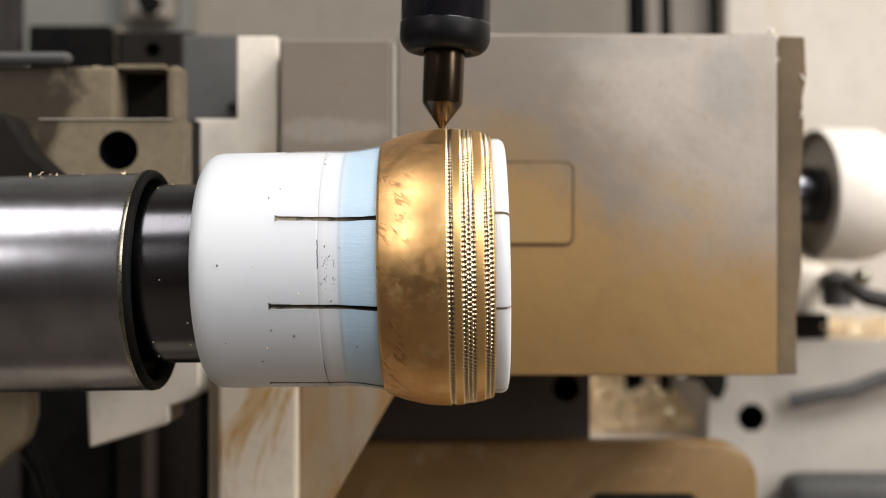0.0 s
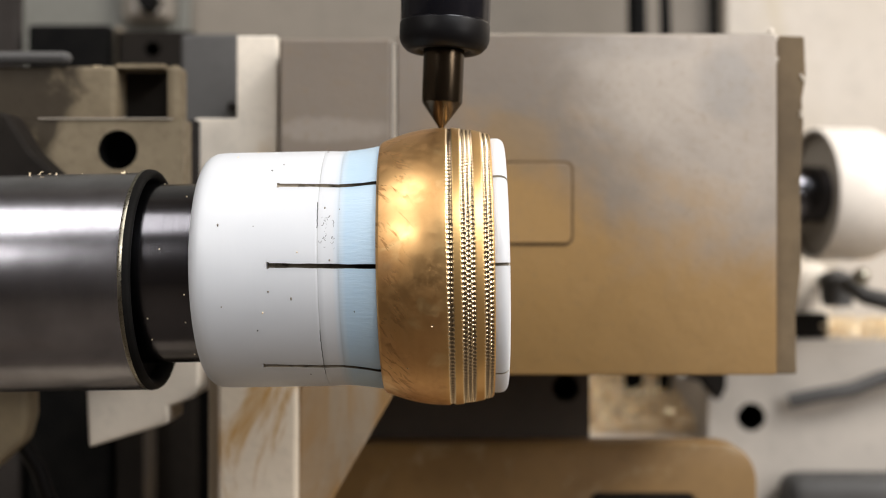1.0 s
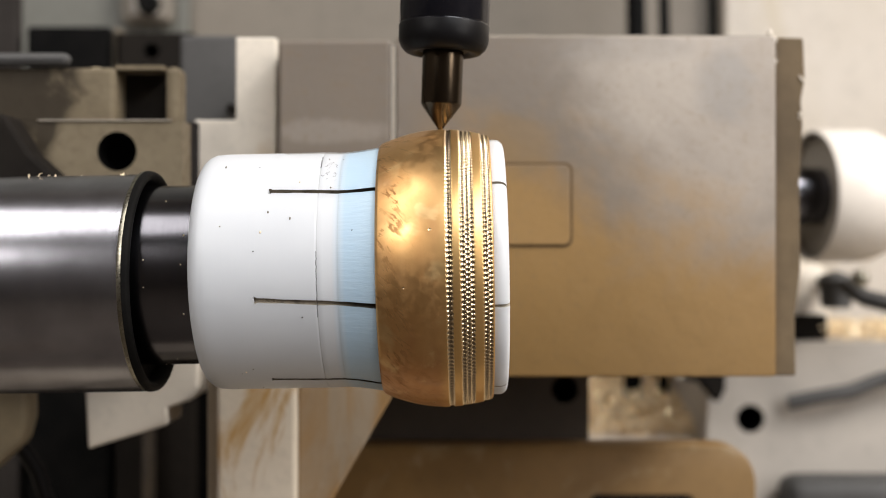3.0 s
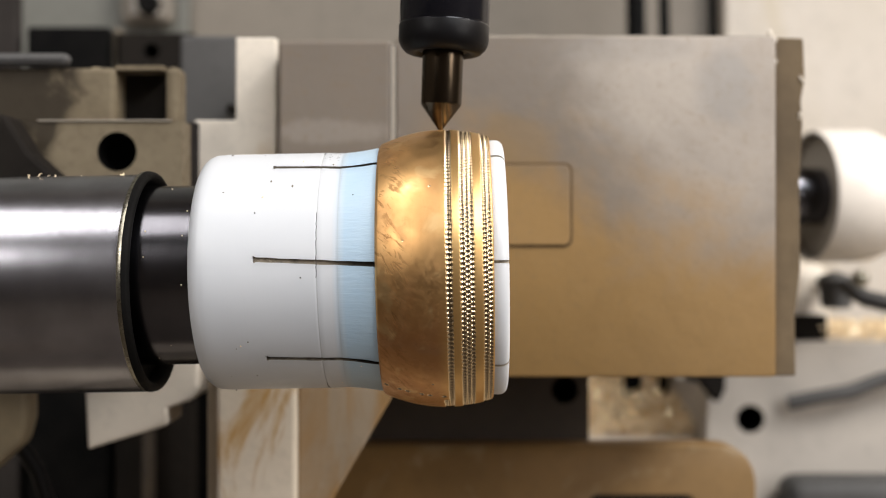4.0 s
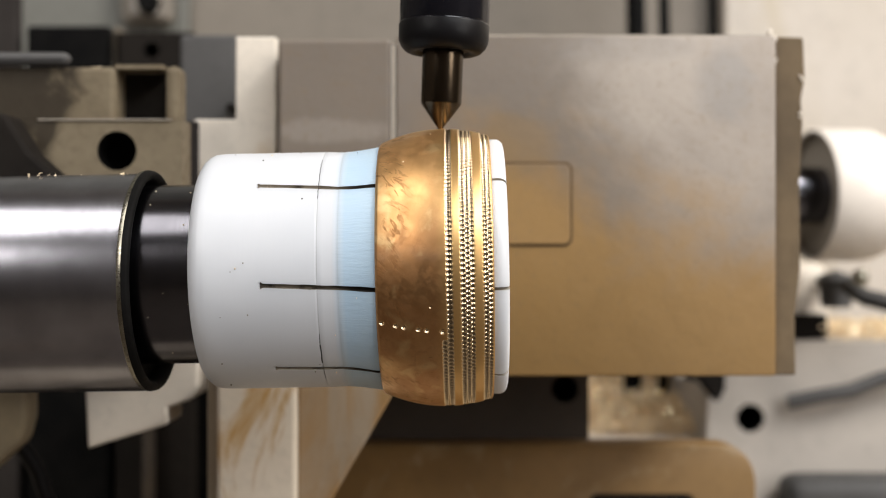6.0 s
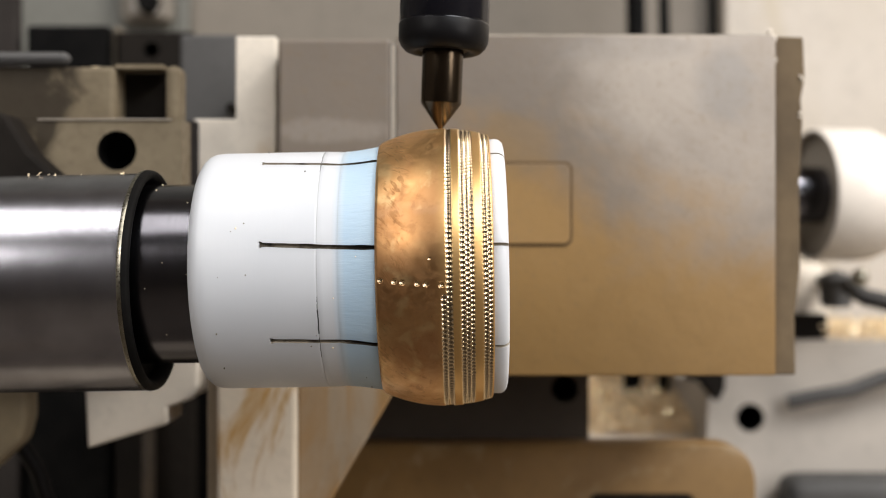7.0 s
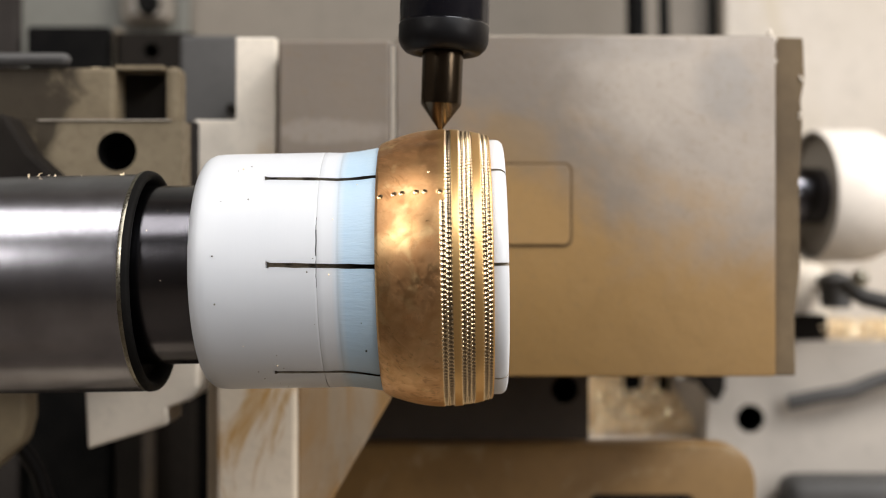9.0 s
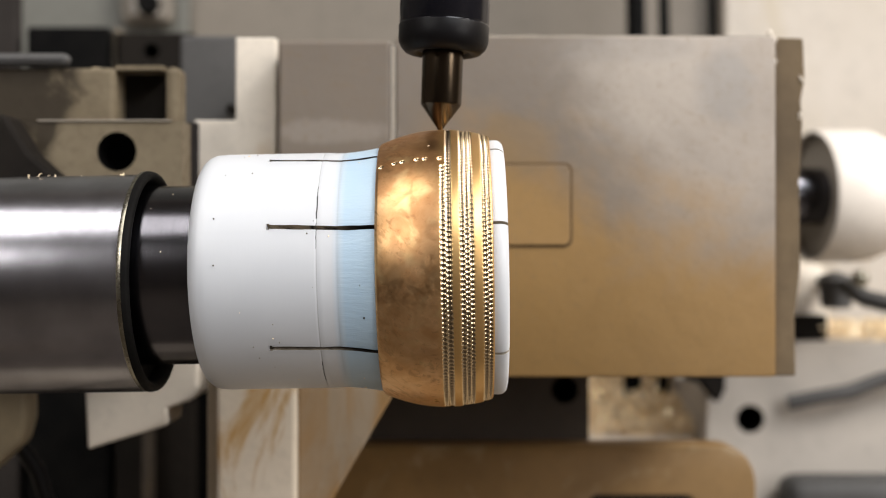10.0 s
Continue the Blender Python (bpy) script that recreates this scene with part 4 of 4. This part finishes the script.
def engraved_ring():
    t = thing("ring", "bronze-gold domed ring with engraved bead rows", "ring", AXIS)
    xs = np.concatenate([[-103, -104.6, -105.6], np.arange(-105.2, -92, 0.9), np.arange(-92, -3, 1.15), np.arange(-3, 82.2, 0.82), [83, 83.6, 83.2, 82.5]])
    dome = 243.5 - 0.00205 * (xs - 4) ** 2
    dome = dome - np.where(xs < -101, 0.12 * (-101 - xs) ** 2.0, 0) - np.where(xs > 81, 0.4 * (xs - 81) ** 2, 0)
    dome[0], dome[1], dome[-1], dome[-2] = 200, 208, 200, 222
    n = BEADS * 11
    ang = np.arange(n) * 2 * np.pi / n
    r = np.tile(dome, (n, 1))
    xg = np.tile(xs, (n, 1))
    pitch = 2 * np.pi / BEADS
    rng = np.random.default_rng(8)

    def cut_row(x0, rad, deep, shift, only=None):
        c = np.round(ang / pitch - shift)
        jitter = rng.normal(0, 0.18, BEADS + 2)
        d_arc = (ang - (c + shift) * pitch) * 240
        near = np.abs(xs - x0) < rad + 1
        dx = xs[near][None, :] - x0 - jitter[(c.astype(int)) % BEADS][:, None]
        best = np.zeros((n, near.sum()))
        for k in (-1, 0, 1):
            rho = ((d_arc[:, None] + k * pitch * 240) ** 2 + dx ** 2) / rad ** 2
            best = np.maximum(best, deep * np.clip(1 - rho, 0, None))
        if only is not None:
            best = best * only[:, None]
        r[:, near] = np.minimum(r[:, near], dome[near][None, :] - best)

    for row in ROWS:
        cut_row(*row)
    behind = (MARK_ANGLE - np.degrees(ang)) % 360
    cut_row(*NEWROW, only=(behind > 4.5) & (behind < 136))
    hollow_shade = np.clip((dome[None, :] - r - 1.45) / 0.7, 0, 1)
    # starting punch marks in a line across the plain part
    for x0, at, size in [(x, MARK_ANGLE - 0.016 * (x + 55), 1.0) for x in MARKS] + [(-18.3, -124.6, 0.45), (-17.0, -40.0, 0.5), (-60.0, -62.0, 0.35)]:
        d = ((np.degrees(ang) - at + 180) % 360 - 180)
        rows = np.abs(d) < 2.2
        arc = np.radians(d[rows])[:, None] * 240
        rho = np.sqrt((xg[rows] - x0) ** 2 + arc ** 2) / size
        dent = np.where(rho < 4.9, 3.8 * (1 - (rho / 4.9) ** 2), 0) - np.where((rho >= 4.0) & (rho < 6.2), 0.7 * (1 - np.abs(rho - 5.1) / 1.1).clip(0), 0)
        r[rows] = np.minimum(r[rows], dome[None, :]) - size * dent * (r[rows] > dome[None, :] - 0.4)
    # 0 to 1 bare cut metal, 1 to 2 shade painted at the bottom of the cups
    fresh = np.clip((dome[None, :] - r) / 0.6, 0, 1) + hollow_shade
    fresh[:, :3], fresh[:, -3:] = 0, 0
    verts = np.stack([xg, -np.cos(ang)[:, None] * r, np.sin(ang)[:, None] * r], -1)
    for name, lo, hi, label in (("plain_band", -200, -4.5, "tarnished plain part of the ring"), ("beaded_band", -4.5, 22, "band of one or two rows of cut beads"),
                                ("polished_band", 22, 28, ""), ("beaded_band", 28, 54.5, "band of three rows of cut beads"), ("polished_band", 54.5, 64, ""), ("beaded_band", 64, 200, "band of two rows of cut beads at the rim")):
        col = (xs[:-1] >= lo) & (xs[:-1] < hi)
        col[:3] |= lo == -200
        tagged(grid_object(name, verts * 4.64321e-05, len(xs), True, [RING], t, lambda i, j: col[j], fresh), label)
    return t


def cutting_tool():
    tip = AXIS @ Vector((-0.000028, 0, 0.011264))
    t = thing("engraving_tool", "bronzed conical engraving bit in a black collet nut", "engraving tool", Matrix.Translation(tip) @ pose(0, 0, 0, 0, 2.2, 0))
    part("bit", turned([(0, 0), (0.000046, 0.000139), (0.002089, 0.001625), (0.002229, 0.001672), (0.006965, 0.001695)], 72, "Z"), CARBIDE, t, "bronzed conical bit", 30)
    part("nut_lip", turned([(0.006500, 0.001672), (0.006547, 0.002043), (0.006361, 0.002322), (0.006315, 0.002879), (0.006408, 0.003111), (0.006779, 0.003482), (0.007197, 0.003668), (0.007615, 0.003715), (0.008543, 0.003715), (0.008636, 0.003668)], 96, "Z"), MATT, t, "matt black rounded lip of the nut", 35)
    part("collet_nut", turned([(0.008646, 0.003650), (0.008729, 0.003631), (0.008822, 0.003687), (0.019501, 0.003715), (0.019501, 0.001393)], 96, "Z"), BLACK, t, "glossy black collet nut", 35)


def nest(name, **pairs):
    """Hang parts of a thing under another of its parts."""
    kids = bpy.data.objects[name].children
    for child, host in pairs.items():
        over = next(c for c in kids if c.name.split(".")[0] == host)
        for c in [c for c in kids if c.name.split(".")[0] == child]:
            c.parent = over


sleeve()
ARBOR = arbor()
MANDREL = mandrel()
GOLD_RING = engraved_ring()
cutting_tool()

nest("engraving_tool", nut_lip="collet_nut")
nest("spindle_sleeve", chamfer="body", nose="body")
nest("mandrel", pencil_line="body", scribble="body", dark_grit="body", bright_grit="body", slot="body")
nest("tail_cylinder", cup="drum", oil_hole="shaft")
nest("clamp_lever", ball="lever")
nest("tool_slide_block", pocket_cover="pocket_groove", edge_bar="body")
nest("switch_plate", knob="frame")
nest("stepped_vise", front_lip="lower_jaw", window_back="upper_jaw", window_rim="upper_jaw", window_lintel="upper_jaw")
nest("dark_bracket", bolt="plate")
nest("arbor", specks="shank")

# turn of the spindle in degrees, front face rising
TURN = [(0.0, 0.0), (0.5, 9.1), (1.0, 18.2), (1.5, 27.4), (2.0, 36.8), (2.5, 46.2), (4.0, 73.7), (4.5, 82.9), (5.0, 92.1), (5.5, 101.3),
        (7.0, 128.7), (7.5, 137.3), (8.0, 147.1), (8.5, 156.1), (9.0, 165.1), (9.5, 174.0), (10.0, 182.6)]


def motions():
    for ob, axis in ((ARBOR, ARBOR_AXIS), (MANDREL, AXIS), (GOLD_RING, AXIS)):
        walk(ob, [(t, axis @ Matrix.Rotation(radians(-a), 4, "X")) for t, a in TURN])


motions()
